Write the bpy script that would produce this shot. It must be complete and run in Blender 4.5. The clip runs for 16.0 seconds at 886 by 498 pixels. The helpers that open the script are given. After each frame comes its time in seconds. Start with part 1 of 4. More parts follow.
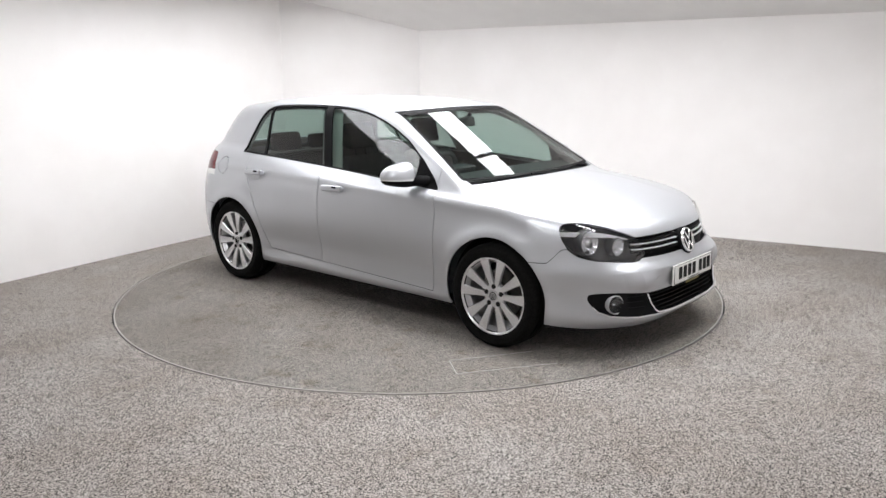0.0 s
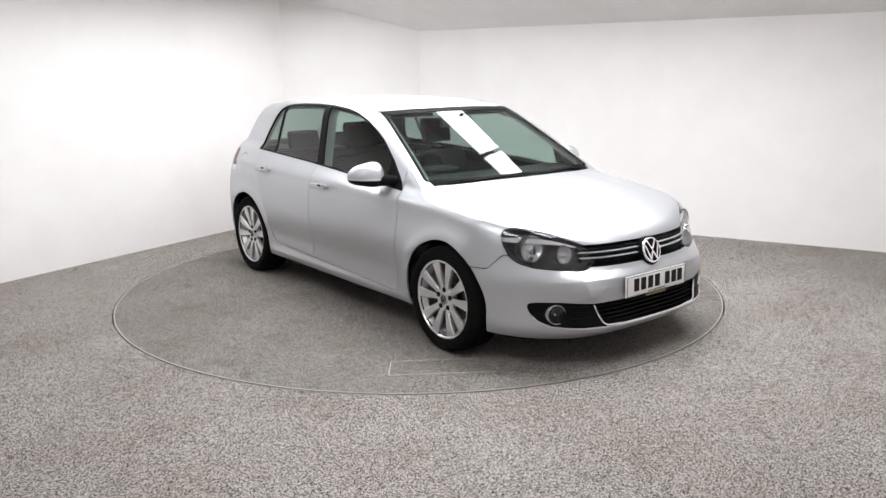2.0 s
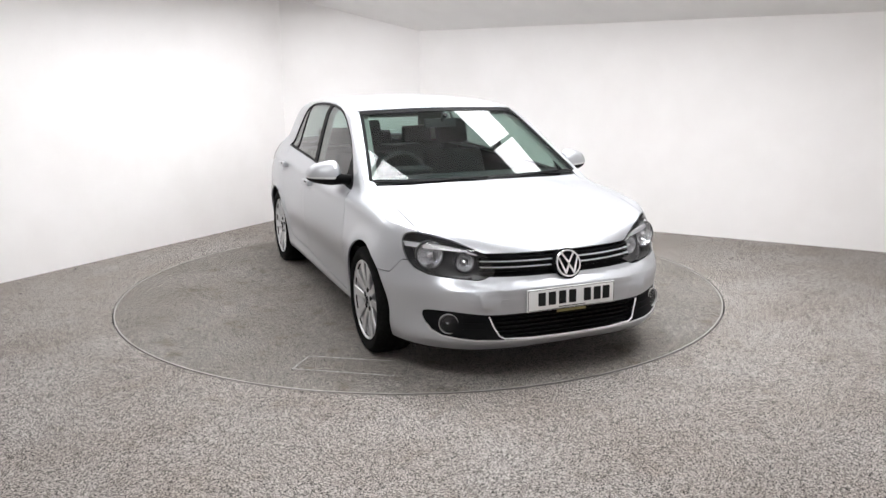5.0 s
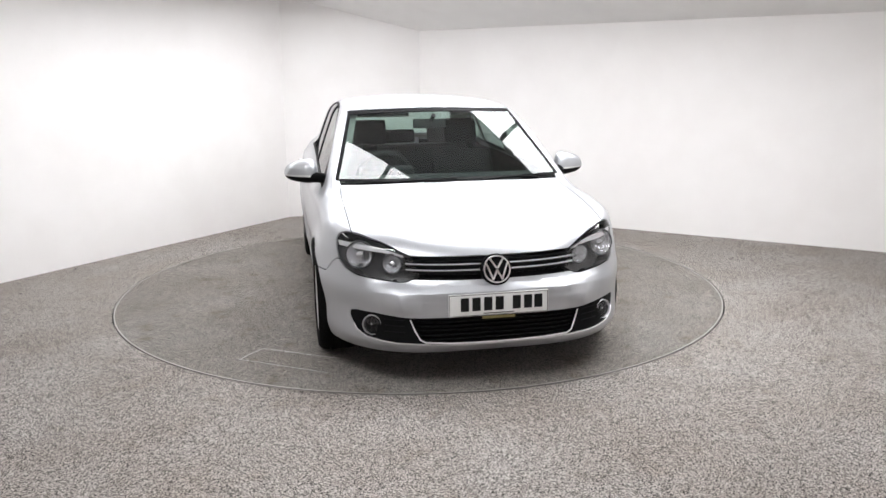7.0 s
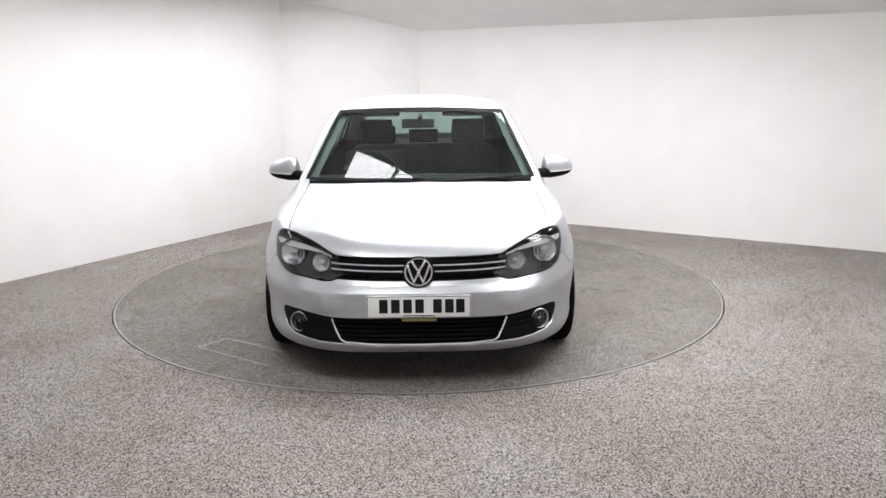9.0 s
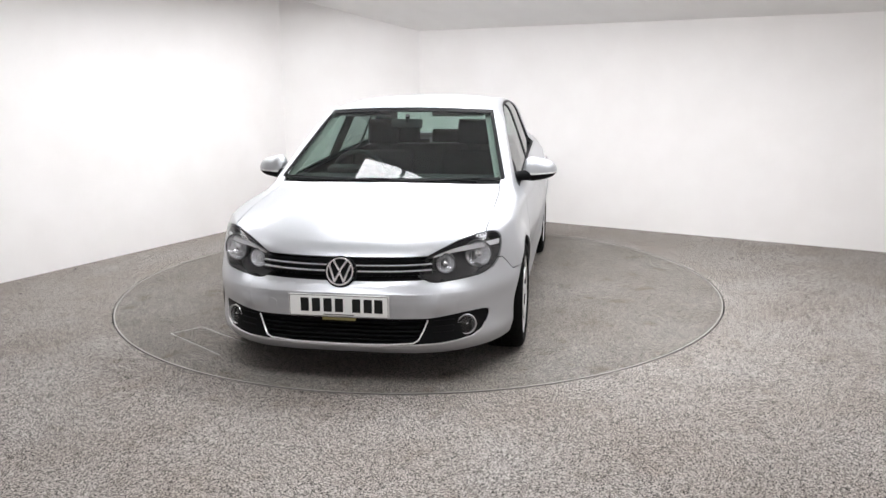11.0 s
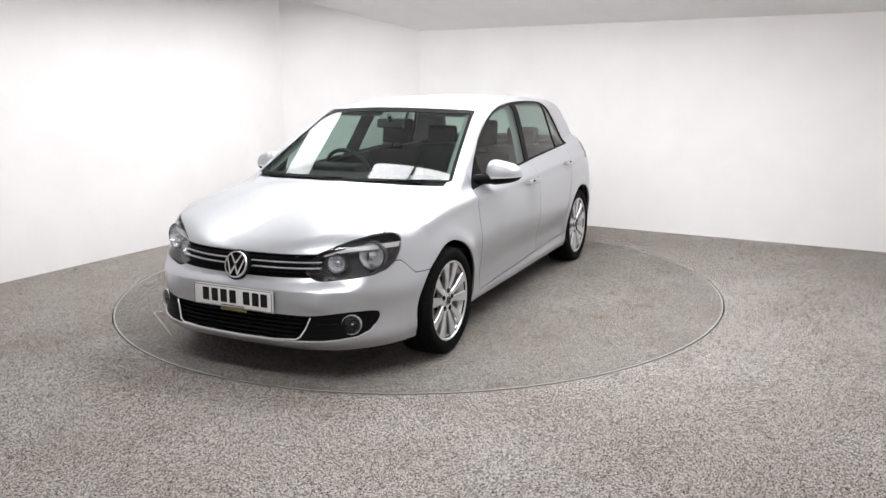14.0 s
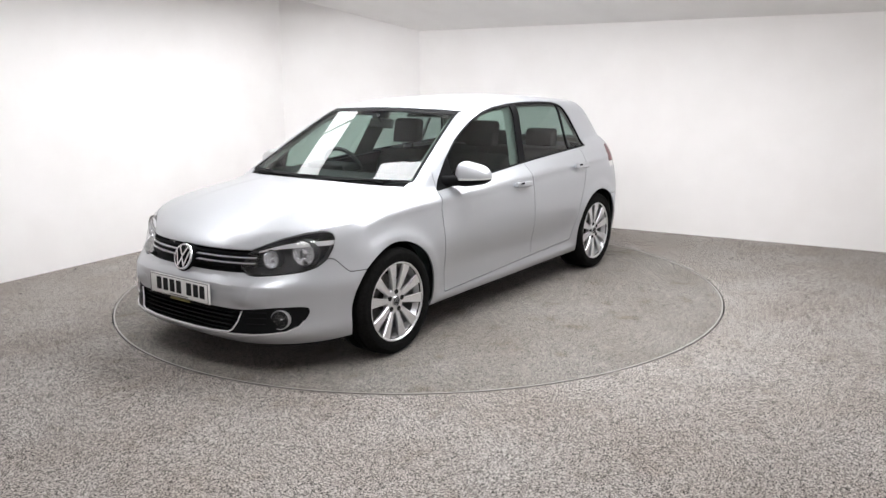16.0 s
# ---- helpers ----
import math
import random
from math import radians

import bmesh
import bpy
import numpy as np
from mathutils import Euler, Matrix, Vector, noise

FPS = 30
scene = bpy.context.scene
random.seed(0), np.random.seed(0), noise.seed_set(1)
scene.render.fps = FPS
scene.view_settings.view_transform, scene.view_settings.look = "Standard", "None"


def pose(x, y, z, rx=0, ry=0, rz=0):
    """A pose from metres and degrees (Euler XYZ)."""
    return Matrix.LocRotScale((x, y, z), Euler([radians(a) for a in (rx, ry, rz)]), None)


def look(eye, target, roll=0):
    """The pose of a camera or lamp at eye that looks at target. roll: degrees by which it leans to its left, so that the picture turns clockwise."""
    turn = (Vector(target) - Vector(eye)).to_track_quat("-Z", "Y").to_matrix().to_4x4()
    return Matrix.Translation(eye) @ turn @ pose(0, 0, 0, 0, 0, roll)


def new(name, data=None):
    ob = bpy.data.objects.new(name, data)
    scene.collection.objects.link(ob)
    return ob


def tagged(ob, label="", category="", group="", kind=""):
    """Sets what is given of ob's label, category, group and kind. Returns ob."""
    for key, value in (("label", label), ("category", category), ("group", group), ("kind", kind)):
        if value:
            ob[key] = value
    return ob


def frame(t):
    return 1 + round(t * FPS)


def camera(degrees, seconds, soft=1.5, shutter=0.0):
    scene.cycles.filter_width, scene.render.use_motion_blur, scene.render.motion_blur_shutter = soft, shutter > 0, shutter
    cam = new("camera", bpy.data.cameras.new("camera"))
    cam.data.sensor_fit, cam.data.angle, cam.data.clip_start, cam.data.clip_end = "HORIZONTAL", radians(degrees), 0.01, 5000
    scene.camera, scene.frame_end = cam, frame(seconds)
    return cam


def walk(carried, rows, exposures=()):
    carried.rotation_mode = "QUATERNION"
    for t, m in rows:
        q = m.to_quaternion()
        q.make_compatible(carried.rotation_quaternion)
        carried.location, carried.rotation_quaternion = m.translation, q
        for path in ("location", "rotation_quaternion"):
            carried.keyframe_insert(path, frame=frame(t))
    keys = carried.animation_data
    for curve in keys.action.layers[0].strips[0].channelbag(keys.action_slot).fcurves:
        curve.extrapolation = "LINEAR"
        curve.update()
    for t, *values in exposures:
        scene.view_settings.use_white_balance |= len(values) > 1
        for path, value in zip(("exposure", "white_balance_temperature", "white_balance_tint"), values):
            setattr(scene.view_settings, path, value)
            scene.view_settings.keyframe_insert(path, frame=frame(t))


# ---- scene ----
SECONDS = 16.0
EYE = (0.0, -6.036, 1.582)
cam = camera(58.18, SECONDS)
AIM = Matrix.Rotation(radians(-1.644), 4, "Z") @ Matrix.Rotation(radians(-12.304), 4, "X") @ Vector((0, 1, 0))
VIEW = look(EYE, Vector(EYE) + AIM, -0.535)
walk(cam, [(0, VIEW), (SECONDS, VIEW)], exposures=[(0, 0.0), (SECONDS, 0.0)])

# ---- light: strip panels under the ceiling, and their bounce ----
world = bpy.data.worlds.new("world")
scene.world = world
world.use_nodes = True
world.node_tree.nodes["Background"].inputs["Color"].default_value = (0.9, 0.95, 1.0, 1)
world.node_tree.nodes["Background"].inputs["Strength"].default_value = 0.05

# ---- materials ----


def material(name, base, rough=0.5, metal=0.0, **more):
    m = bpy.data.materials.new(name)
    m.use_nodes = True
    b = m.node_tree.nodes["Principled BSDF"]
    b.inputs["Base Color"].default_value = (*base, 1)
    b.inputs["Roughness"].default_value = rough
    b.inputs["Metallic"].default_value = metal
    for key, value in more.items():
        b.inputs[key.replace("_", " ")].default_value = value
    return m


def grain(m, scale, low, high, detail=6.0, bump=0.0, distance=0.002, second=None, rough=None):
    """Colour that runs from low to high with a noise of that scale, and a second, larger one over it."""
    t = m.node_tree
    b = t.nodes["Principled BSDF"]
    at = t.nodes.new("ShaderNodeTexCoord")
    n = t.nodes.new("ShaderNodeTexNoise")
    n.inputs["Scale"].default_value, n.inputs["Detail"].default_value = scale, detail
    t.links.new(at.outputs["Object"], n.inputs["Vector"])
    r = t.nodes.new("ShaderNodeValToRGB")
    r.color_ramp.elements[0].position, r.color_ramp.elements[1].position = 0.32, 0.68
    r.color_ramp.elements[0].color, r.color_ramp.elements[1].color = (*low, 1), (*high, 1)
    t.links.new(n.outputs["Fac"], r.inputs["Fac"])
    out = r.outputs["Color"]
    if second:
        size, dark, light = second
        n2 = t.nodes.new("ShaderNodeTexNoise")
        n2.inputs["Scale"].default_value, n2.inputs["Detail"].default_value = size, 5.0
        t.links.new(at.outputs["Object"], n2.inputs["Vector"])
        r2 = t.nodes.new("ShaderNodeValToRGB")
        r2.color_ramp.elements[0].position, r2.color_ramp.elements[1].position = 0.35, 0.65
        r2.color_ramp.elements[0].color, r2.color_ramp.elements[1].color = (*dark, 1), (*light, 1)
        t.links.new(n2.outputs["Fac"], r2.inputs["Fac"])
        x = t.nodes.new("ShaderNodeMix")
        x.data_type, x.blend_type = "RGBA", "MULTIPLY"
        x.inputs["Factor"].default_value = 1
        t.links.new(out, x.inputs["A"])
        t.links.new(r2.outputs["Color"], x.inputs["B"])
        out = x.outputs["Result"]
    t.links.new(out, b.inputs["Base Color"])
    if bump:
        u = t.nodes.new("ShaderNodeBump")
        u.inputs["Strength"].default_value, u.inputs["Distance"].default_value = bump, distance
        t.links.new(n.outputs["Fac"], u.inputs["Height"])
        t.links.new(u.outputs["Normal"], b.inputs["Normal"])
    return m


def carpet(name, worn):
    """Short-pile carpet of light and dark flecks; worn: browner, flatter, with scuffs."""
    m = bpy.data.materials.new(name)
    m.use_nodes = True
    t = m.node_tree
    b = t.nodes["Principled BSDF"]
    b.inputs["Roughness"].default_value = 0.95
    b.inputs["Specular IOR Level"].default_value = 0.15
    at = t.nodes.new("ShaderNodeTexCoord")

    def noise_at(scale, detail, low, high, dark, light):
        n = t.nodes.new("ShaderNodeTexNoise")
        n.inputs["Scale"].default_value, n.inputs["Detail"].default_value = scale, detail
        t.links.new(at.outputs["Object"], n.inputs["Vector"])
        r = t.nodes.new("ShaderNodeValToRGB")
        r.color_ramp.elements[0].position, r.color_ramp.elements[1].position = low, high
        r.color_ramp.elements[0].color, r.color_ramp.elements[1].color = (*dark, 1), (*light, 1)
        t.links.new(n.outputs["Fac"], r.inputs["Fac"])
        return n, r

    def times(a, c):
        x = t.nodes.new("ShaderNodeMix")
        x.data_type, x.blend_type = "RGBA", "MULTIPLY"
        x.inputs["Factor"].default_value = 1
        t.links.new(a, x.inputs["A"])
        t.links.new(c, x.inputs["B"])
        return x.outputs["Result"]
    def fleck_at(scale, dark, light, low, high):
        v = t.nodes.new("ShaderNodeTexVoronoi")
        v.inputs["Scale"].default_value = scale
        t.links.new(at.outputs["Object"], v.inputs["Vector"])
        r = t.nodes.new("ShaderNodeValToRGB")
        r.color_ramp.elements[0].position, r.color_ramp.elements[1].position = low, high
        r.color_ramp.elements[0].color, r.color_ramp.elements[1].color = (*dark, 1), (*light, 1)
        sep = t.nodes.new("ShaderNodeSeparateColor")
        t.links.new(v.outputs["Color"], sep.inputs["Color"])
        t.links.new(sep.outputs["Red"], r.inputs["Fac"])
        return v, r
    if worn:
        fleck, r1 = fleck_at(280.0, (0.038, 0.041, 0.038), (0.455, 0.423, 0.394), 0.12, 0.90)
    else:
        fleck, r1 = fleck_at(275.0, (0.013, 0.012, 0.011), (0.60, 0.558, 0.531), 0.22, 0.78)
    _, r2 = noise_at(22.0, 4.0, 0.3, 0.7, (0.91, 0.90, 0.89), (1, 1, 1))
    _, r3 = noise_at(1.3, 6.0, 0.35, 0.68, (0.84, 0.81, 0.78), (1, 1, 1))
    _, r4 = noise_at(5.0, 7.0, 0.30, 0.42, (0.78, 0.73, 0.68) if worn else (0.9, 0.88, 0.86), (1, 1, 1))
    out = times(times(times(r1.outputs["Color"], r2.outputs["Color"]), r3.outputs["Color"]), r4.outputs["Color"])
    t.links.new(out, b.inputs["Base Color"])
    u = t.nodes.new("ShaderNodeBump")
    u.inputs["Strength"].default_value, u.inputs["Distance"].default_value = 0.6, 0.004
    t.links.new(fleck.outputs["Distance"], u.inputs["Height"])
    t.links.new(u.outputs["Normal"], b.inputs["Normal"])
    return m


def pane(name, tint, gloss=0.0):
    """A thin sheet of glass: lets light through in its tint, and mirrors by its angle."""
    m = bpy.data.materials.new(name)
    m.use_nodes = True
    t = m.node_tree
    t.nodes.remove(t.nodes["Principled BSDF"])
    a = t.nodes.new("ShaderNodeBsdfTransparent")
    a.inputs["Color"].default_value = (*tint, 1)
    g = t.nodes.new("ShaderNodeBsdfGlossy")
    g.inputs["Roughness"].default_value = gloss
    w = t.nodes.new("ShaderNodeLayerWeight")
    w.inputs["Blend"].default_value = 0.5
    q = t.nodes.new("ShaderNodeMath")
    q.operation = "POWER"
    q.inputs[1].default_value = 5.0
    t.links.new(w.outputs["Facing"], q.inputs[0])
    f = t.nodes.new("ShaderNodeMapRange")
    f.inputs["To Min"].default_value, f.inputs["To Max"].default_value = 0.06, 1.0
    t.links.new(q.outputs["Value"], f.inputs["Value"])
    x = t.nodes.new("ShaderNodeMixShader")
    t.links.new(f.outputs["Result"], x.inputs["Fac"])
    t.links.new(a.outputs["BSDF"], x.inputs[1])
    t.links.new(g.outputs["BSDF"], x.inputs[2])
    t.links.new(x.outputs["Shader"], t.nodes["Material Output"].inputs["Surface"])
    return m


def silver_paint():
    """Silver metallic paint: fine flakes under clear lacquer."""
    m = material("silver_paint", (0.475, 0.488, 0.512), 0.42, 0.70, Coat_Weight=0.45, Coat_Roughness=0.07)
    t = m.node_tree
    b = t.nodes["Principled BSDF"]
    at = t.nodes.new("ShaderNodeTexCoord")
    n = t.nodes.new("ShaderNodeTexNoise")
    n.inputs["Scale"].default_value, n.inputs["Detail"].default_value = 900.0, 2.0
    t.links.new(at.outputs["Object"], n.inputs["Vector"])
    r = t.nodes.new("ShaderNodeMapRange")
    r.inputs["To Min"].default_value, r.inputs["To Max"].default_value = 0.35, 0.46
    t.links.new(n.outputs["Fac"], r.inputs["Value"])
    t.links.new(r.outputs["Result"], b.inputs["Roughness"])
    return m


def glow(name, color, strength):
    m = bpy.data.materials.new(name)
    m.use_nodes = True
    b = m.node_tree.nodes["Principled BSDF"]
    b.inputs["Base Color"].default_value = (0.8, 0.8, 0.8, 1)
    b.inputs["Emission Color"].default_value = (*color, 1)
    b.inputs["Emission Strength"].default_value = strength
    return m


PAINT = silver_paint()
WALL = grain(material("wall_paint", (0.86, 0.85, 0.84), 0.75), 3.0, (0.880, 0.860, 0.848), (0.910, 0.892, 0.882), 4.0, second=(0.7, (0.98, 0.975, 0.97), (1, 1, 1)))
CEILING = grain(material("ceiling_paint", (0.8, 0.79, 0.78), 0.8), 4.0, (0.85, 0.84, 0.83), (0.88, 0.87, 0.86), 4.0)
FLOOR = carpet("floor_carpet", False)
DISC = carpet("turntable_carpet", True)
TRIM = material("ring_trim", (0.42, 0.40, 0.38), 0.45, 0.6)
STRIP = grain(material("pale_strip", (0.5, 0.49, 0.47), 0.5, 0.3), 30, (0.30, 0.29, 0.27), (0.62, 0.60, 0.58))
DARK = grain(material("dark_gap", (0.01, 0.01, 0.01), 0.95, Specular_IOR_Level=0.1), 60, (0.007, 0.007, 0.007), (0.014, 0.014, 0.014))
BLACK = grain(material("black_plastic", (0.006, 0.006, 0.0065), 0.5, Specular_IOR_Level=0.05), 300, (0.004, 0.004, 0.0045), (0.008, 0.008, 0.0085), bump=0.1, distance=0.0004)
RUBBER = grain(material("rubber", (0.006, 0.006, 0.006), 0.85, Specular_IOR_Level=0.06), 80, (0.004, 0.004, 0.004), (0.009, 0.0088, 0.0085), bump=0.2, distance=0.0006)
BOWL = material("lamp_reflector", (0.84, 0.84, 0.86), 0.22, 0.75)
ALLOY = grain(material("alloy", (0.66, 0.66, 0.67), 0.30, 0.75), 120, (0.60, 0.60, 0.61), (0.70, 0.70, 0.71))
STEEL = grain(material("brake_steel", (0.12, 0.115, 0.11), 0.5, 0.8), 40, (0.08, 0.076, 0.072), (0.16, 0.155, 0.15))
CHROME = material("chrome", (0.86, 0.87, 0.88), 0.08, 1.0)
MIRROR = material("mirror_glass", (0.9, 0.9, 0.9), 0.01, 1.0)
GLASS = pane("green_glass", (0.56, 0.67, 0.63))
GLASS_DARK = pane("dark_green_glass", (0.40, 0.475, 0.45))
CLEAR = pane("clear_lens", (0.93, 0.94, 0.95))
FABRIC = grain(material("seat_cloth", (0.012, 0.012, 0.013), 0.9, Specular_IOR_Level=0.1), 220, (0.008, 0.008, 0.009), (0.017, 0.017, 0.018), bump=0.3, distance=0.001)
LINING = grain(material("grey_lining", (0.22, 0.22, 0.21), 0.85), 150, (0.20, 0.20, 0.19), (0.24, 0.24, 0.23))
DASH = grain(material("soft_dash", (0.018, 0.0185, 0.02), 0.6, Specular_IOR_Level=0.25), 260, (0.013, 0.0135, 0.015), (0.024, 0.0245, 0.026), bump=0.25, distance=0.0008)
WHITE = material("plate_white", (0.74, 0.74, 0.725), 0.3)
INK = material("ink", (0.008, 0.008, 0.008), 0.6, Specular_IOR_Level=0.2)
YELLOW = material("faded_yellow", (0.20, 0.17, 0.06), 0.5)
RED = material("red_lens", (0.11, 0.006, 0.010), 0.15)
LAMPGREY = material("lamp_bezel", (0.03, 0.0305, 0.033), 0.28)
SATIN = material("satin_reflector", (0.84, 0.84, 0.86), 0.34, 0.45)
PANEL = glow("light_panel", (0.98, 0.985, 1.008), 14.7)
PANEL_SIDE = glow("light_panel_side", (0.98, 0.985, 1.008), 7.7)

# ---- mesh helpers ----


def mesh_of(name, verts, faces, mat, smooth=False):
    me = bpy.data.meshes.new(name)
    me.from_pydata([tuple(map(float, v)) for v in verts], [], [list(map(int, f)) for f in faces])
    me.materials.append(mat)
    if smooth:
        me.shade_smooth()
    return me


def child(name, me, parent=None, label=""):
    ob = new(name, me)
    ob.parent = parent
    return tagged(ob, label)


def part(name, bm, mat, parent=None, label="", smooth=35):
    """Links a bmesh as one mesh object under a thing or part."""
    me = bpy.data.meshes.new(name)
    bmesh.ops.recalc_face_normals(bm, faces=bm.faces[:])
    bm.to_mesh(me)
    bm.free()
    me.materials.append(mat)
    if smooth:
        me.shade_smooth()
        me.set_sharp_from_angle(angle=radians(smooth))
    return child(name, me, parent, label)


def box(bm, size, at, bevel=0.0, segments=2):
    before = set(bm.verts)
    bmesh.ops.create_cube(bm, size=1, matrix=at @ Matrix.Diagonal((*size, 1)))
    vs = [v for v in bm.verts if v not in before]
    if bevel:
        es = list({e for v in vs for e in v.link_edges})
        bmesh.ops.bevel(bm, geom=es, offset=bevel, segments=segments, profile=0.6, affect="EDGES", clamp_overlap=True)
    return bm


def ring_mesh(bm, profile, turn, n=64, arc=(0, 2 * math.pi), close=True):
    """Turns a profile of (radius, along) about its axis; turn places it, with the axis along its y."""
    full = abs(arc[1] - arc[0]) > 6.28
    count = n if full else n + 1
    rows = []
    for i in range(count):
        a = arc[0] + (arc[1] - arc[0]) * i / n
        rows.append([bm.verts.new(turn @ Vector((r * math.cos(a), y, r * math.sin(a)))) for r, y in profile])
    k = len(profile)
    for i in range(n):
        p, q = rows[i], rows[(i + 1) % count]
        for j in range(k if close else k - 1):
            bm.faces.new((p[j], p[(j + 1) % k], q[(j + 1) % k], q[j]))
    return bm


def tube(bm, points, r, n=8, closed=False):
    """A round bar along points."""
    pts = [Vector(p) for p in points]
    rows = []
    for i, p in enumerate(pts):
        a = pts[(i - 1) % len(pts)] if closed or i else p
        b = pts[(i + 1) % len(pts)] if closed or i < len(pts) - 1 else p
        d = (b - a).normalized()
        s = d.cross(Vector((0, 0, 1)) if abs(d.z) < 0.9 else Vector((1, 0, 0))).normalized()
        u = s.cross(d)
        rows.append([bm.verts.new(p + r * (math.cos(t) * s + math.sin(t) * u)) for t in (2 * math.pi * k / n for k in range(n))])
    last = len(rows) if closed else len(rows) - 1
    for i in range(last):
        p, q = rows[i], rows[(i + 1) % len(rows)]
        for k in range(n):
            bm.faces.new((p[k], p[(k + 1) % n], q[(k + 1) % n], q[k]))
    if not closed:
        bm.faces.new(rows[0])
        bm.faces.new(rows[-1])
    return bm


def prism(bm, outline, low, high, at=Matrix()):
    """A flat outline in its x and y, raised from low to high."""
    a = [bm.verts.new(at @ Vector((x, y, low))) for x, y in outline]
    b = [bm.verts.new(at @ Vector((x, y, high))) for x, y in outline]
    n = len(a)
    for i in range(n):
        bm.faces.new((a[i], a[(i + 1) % n], b[(i + 1) % n], b[i]))
    bm.faces.new(a)
    bm.faces.new(b)
    return bm


# ---- the studio ----
NR = Vector((0.5327, 0.8463, 0))        # towards the right-hand wall
NL = Vector((-0.8463, 0.5327, 0))       # towards the left-hand wall
RIGHT, LEFT, BACK, FAR = 2.878, 2.923, -5.9, -4.5
HIGH = 2.69
LAMP_Z = 2.35
TABLE_R = 2.238


def plan(r, l, z=0.0):
    p = NR * r + NL * l
    return Vector((p.x, p.y, z))


def slab(name, a, b, low, high, mat, thick=0.15):
    """An upright wall from a to b, its thickness outside."""
    a, b = Vector(a), Vector(b)
    d = (b - a).normalized()
    out = Vector((d.y, -d.x, 0))
    if out.dot((a + b) / 2) < 0:
        out = -out
    bm = bmesh.new()
    vs = []
    for z in (low, high):
        for p in (a, b, b + out * thick, a + out * thick):
            vs.append(bm.verts.new((p.x, p.y, z)))
    for f in ((0, 1, 2, 3), (4, 5, 6, 7), (0, 1, 5, 4), (1, 2, 6, 5), (2, 3, 7, 6), (3, 0, 4, 7)):
        bm.faces.new([vs[i] for i in f])
    return tagged(part(name, bm, mat, smooth=0), "plain white painted studio wall", "wall", kind="structure")


def studio():
    # corner cut by a short wall
    c1, c2 = plan(1.81, LEFT), plan(RIGHT, 1.79)
    slab("wall_left", plan(BACK, LEFT), c1, 0, HIGH, WALL)
    slab("wall_corner", c1, c2, 0, HIGH, WALL)
    slab("wall_right", c2, plan(RIGHT, FAR), 0, HIGH, WALL)
    # two walls out of view, set close to bounce light onto the car's front
    slab("unseen_wall_back", plan(BACK, FAR), plan(BACK, LEFT), 0, HIGH, WALL)
    slab("unseen_wall_far", plan(RIGHT, FAR), plan(BACK, FAR), 0, HIGH, WALL)
    # floor with a round hole for the turntable
    bm = bmesh.new()
    n = 160
    inner = [bm.verts.new(((TABLE_R + 0.007) * math.cos(a), (TABLE_R + 0.007) * math.sin(a), 0)) for a in (2 * math.pi * i / n for i in range(n))]
    outer = [bm.verts.new((9.5 * math.cos(a), 9.5 * math.sin(a), 0)) for a in (2 * math.pi * i / n for i in range(n))]
    pit = [bm.verts.new((v.co.x, v.co.y, -0.015)) for v in inner]
    for i in range(n):
        j = (i + 1) % n
        bm.faces.new((inner[i], inner[j], outer[j], outer[i]))
        bm.faces.new((inner[i], inner[j], pit[j], pit[i]))
    tagged(part("floor", bm, FLOOR, smooth=0), "flecked grey short-pile carpet on the studio floor", "floor", kind="structure")
    # ceiling: level in the middle, sloping down to the right-hand wall
    bm = bmesh.new()
    prof = [(BACK, HIGH), (1.0, HIGH), (1.08, HIGH - 0.006), (1.16, HIGH - 0.016), (1.25, HIGH - 0.037), (RIGHT + 0.1, 2.08 - 0.035)]
    rows = [[bm.verts.new(plan(r, l, z)) for r, z in prof] for l in (FAR - 0.1, LEFT + 0.1)]
    top = [[bm.verts.new(plan(r, l, z + 0.12)) for r, z in prof] for l in (FAR - 0.1, LEFT + 0.1)]
    for k in range(len(prof) - 1):
        bm.faces.new((rows[0][k], rows[0][k + 1], rows[1][k + 1], rows[1][k]))
        bm.faces.new((top[0][k], top[0][k + 1], top[1][k + 1], top[1][k]))
    tagged(part("ceiling", bm, CEILING), "off-white ceiling sloping down to the wall", "ceiling", kind="structure")


def light_panel(x, y, length, width, turn, lit):
    """A luminous panel at the foot of a shallow box that hangs from the ceiling."""
    e = new("ceiling_light")
    e.matrix_world = pose(x, y, LAMP_Z, 0, 0, turn)
    bm = bmesh.new()
    box(bm, (length - 0.004, width - 0.004, 0.02), pose(0, 0, 0.012))
    part("diffuser", bm, lit, e, smooth=0)
    high = HIGH - LAMP_Z - 0.002
    bm = bmesh.new()
    for s in (-1, 1):
        box(bm, (length + 0.03, 0.015, high), pose(0, s * (width / 2 + 0.0075), high / 2), 0.002)
        box(bm, (0.015, width, high), pose(s * (length / 2 + 0.0075), 0, high / 2), 0.002)
    part("light_box", bm, CEILING, e)
    return tagged(e, "long luminous panel in a shallow white box", "ceiling light", "ceiling lights")


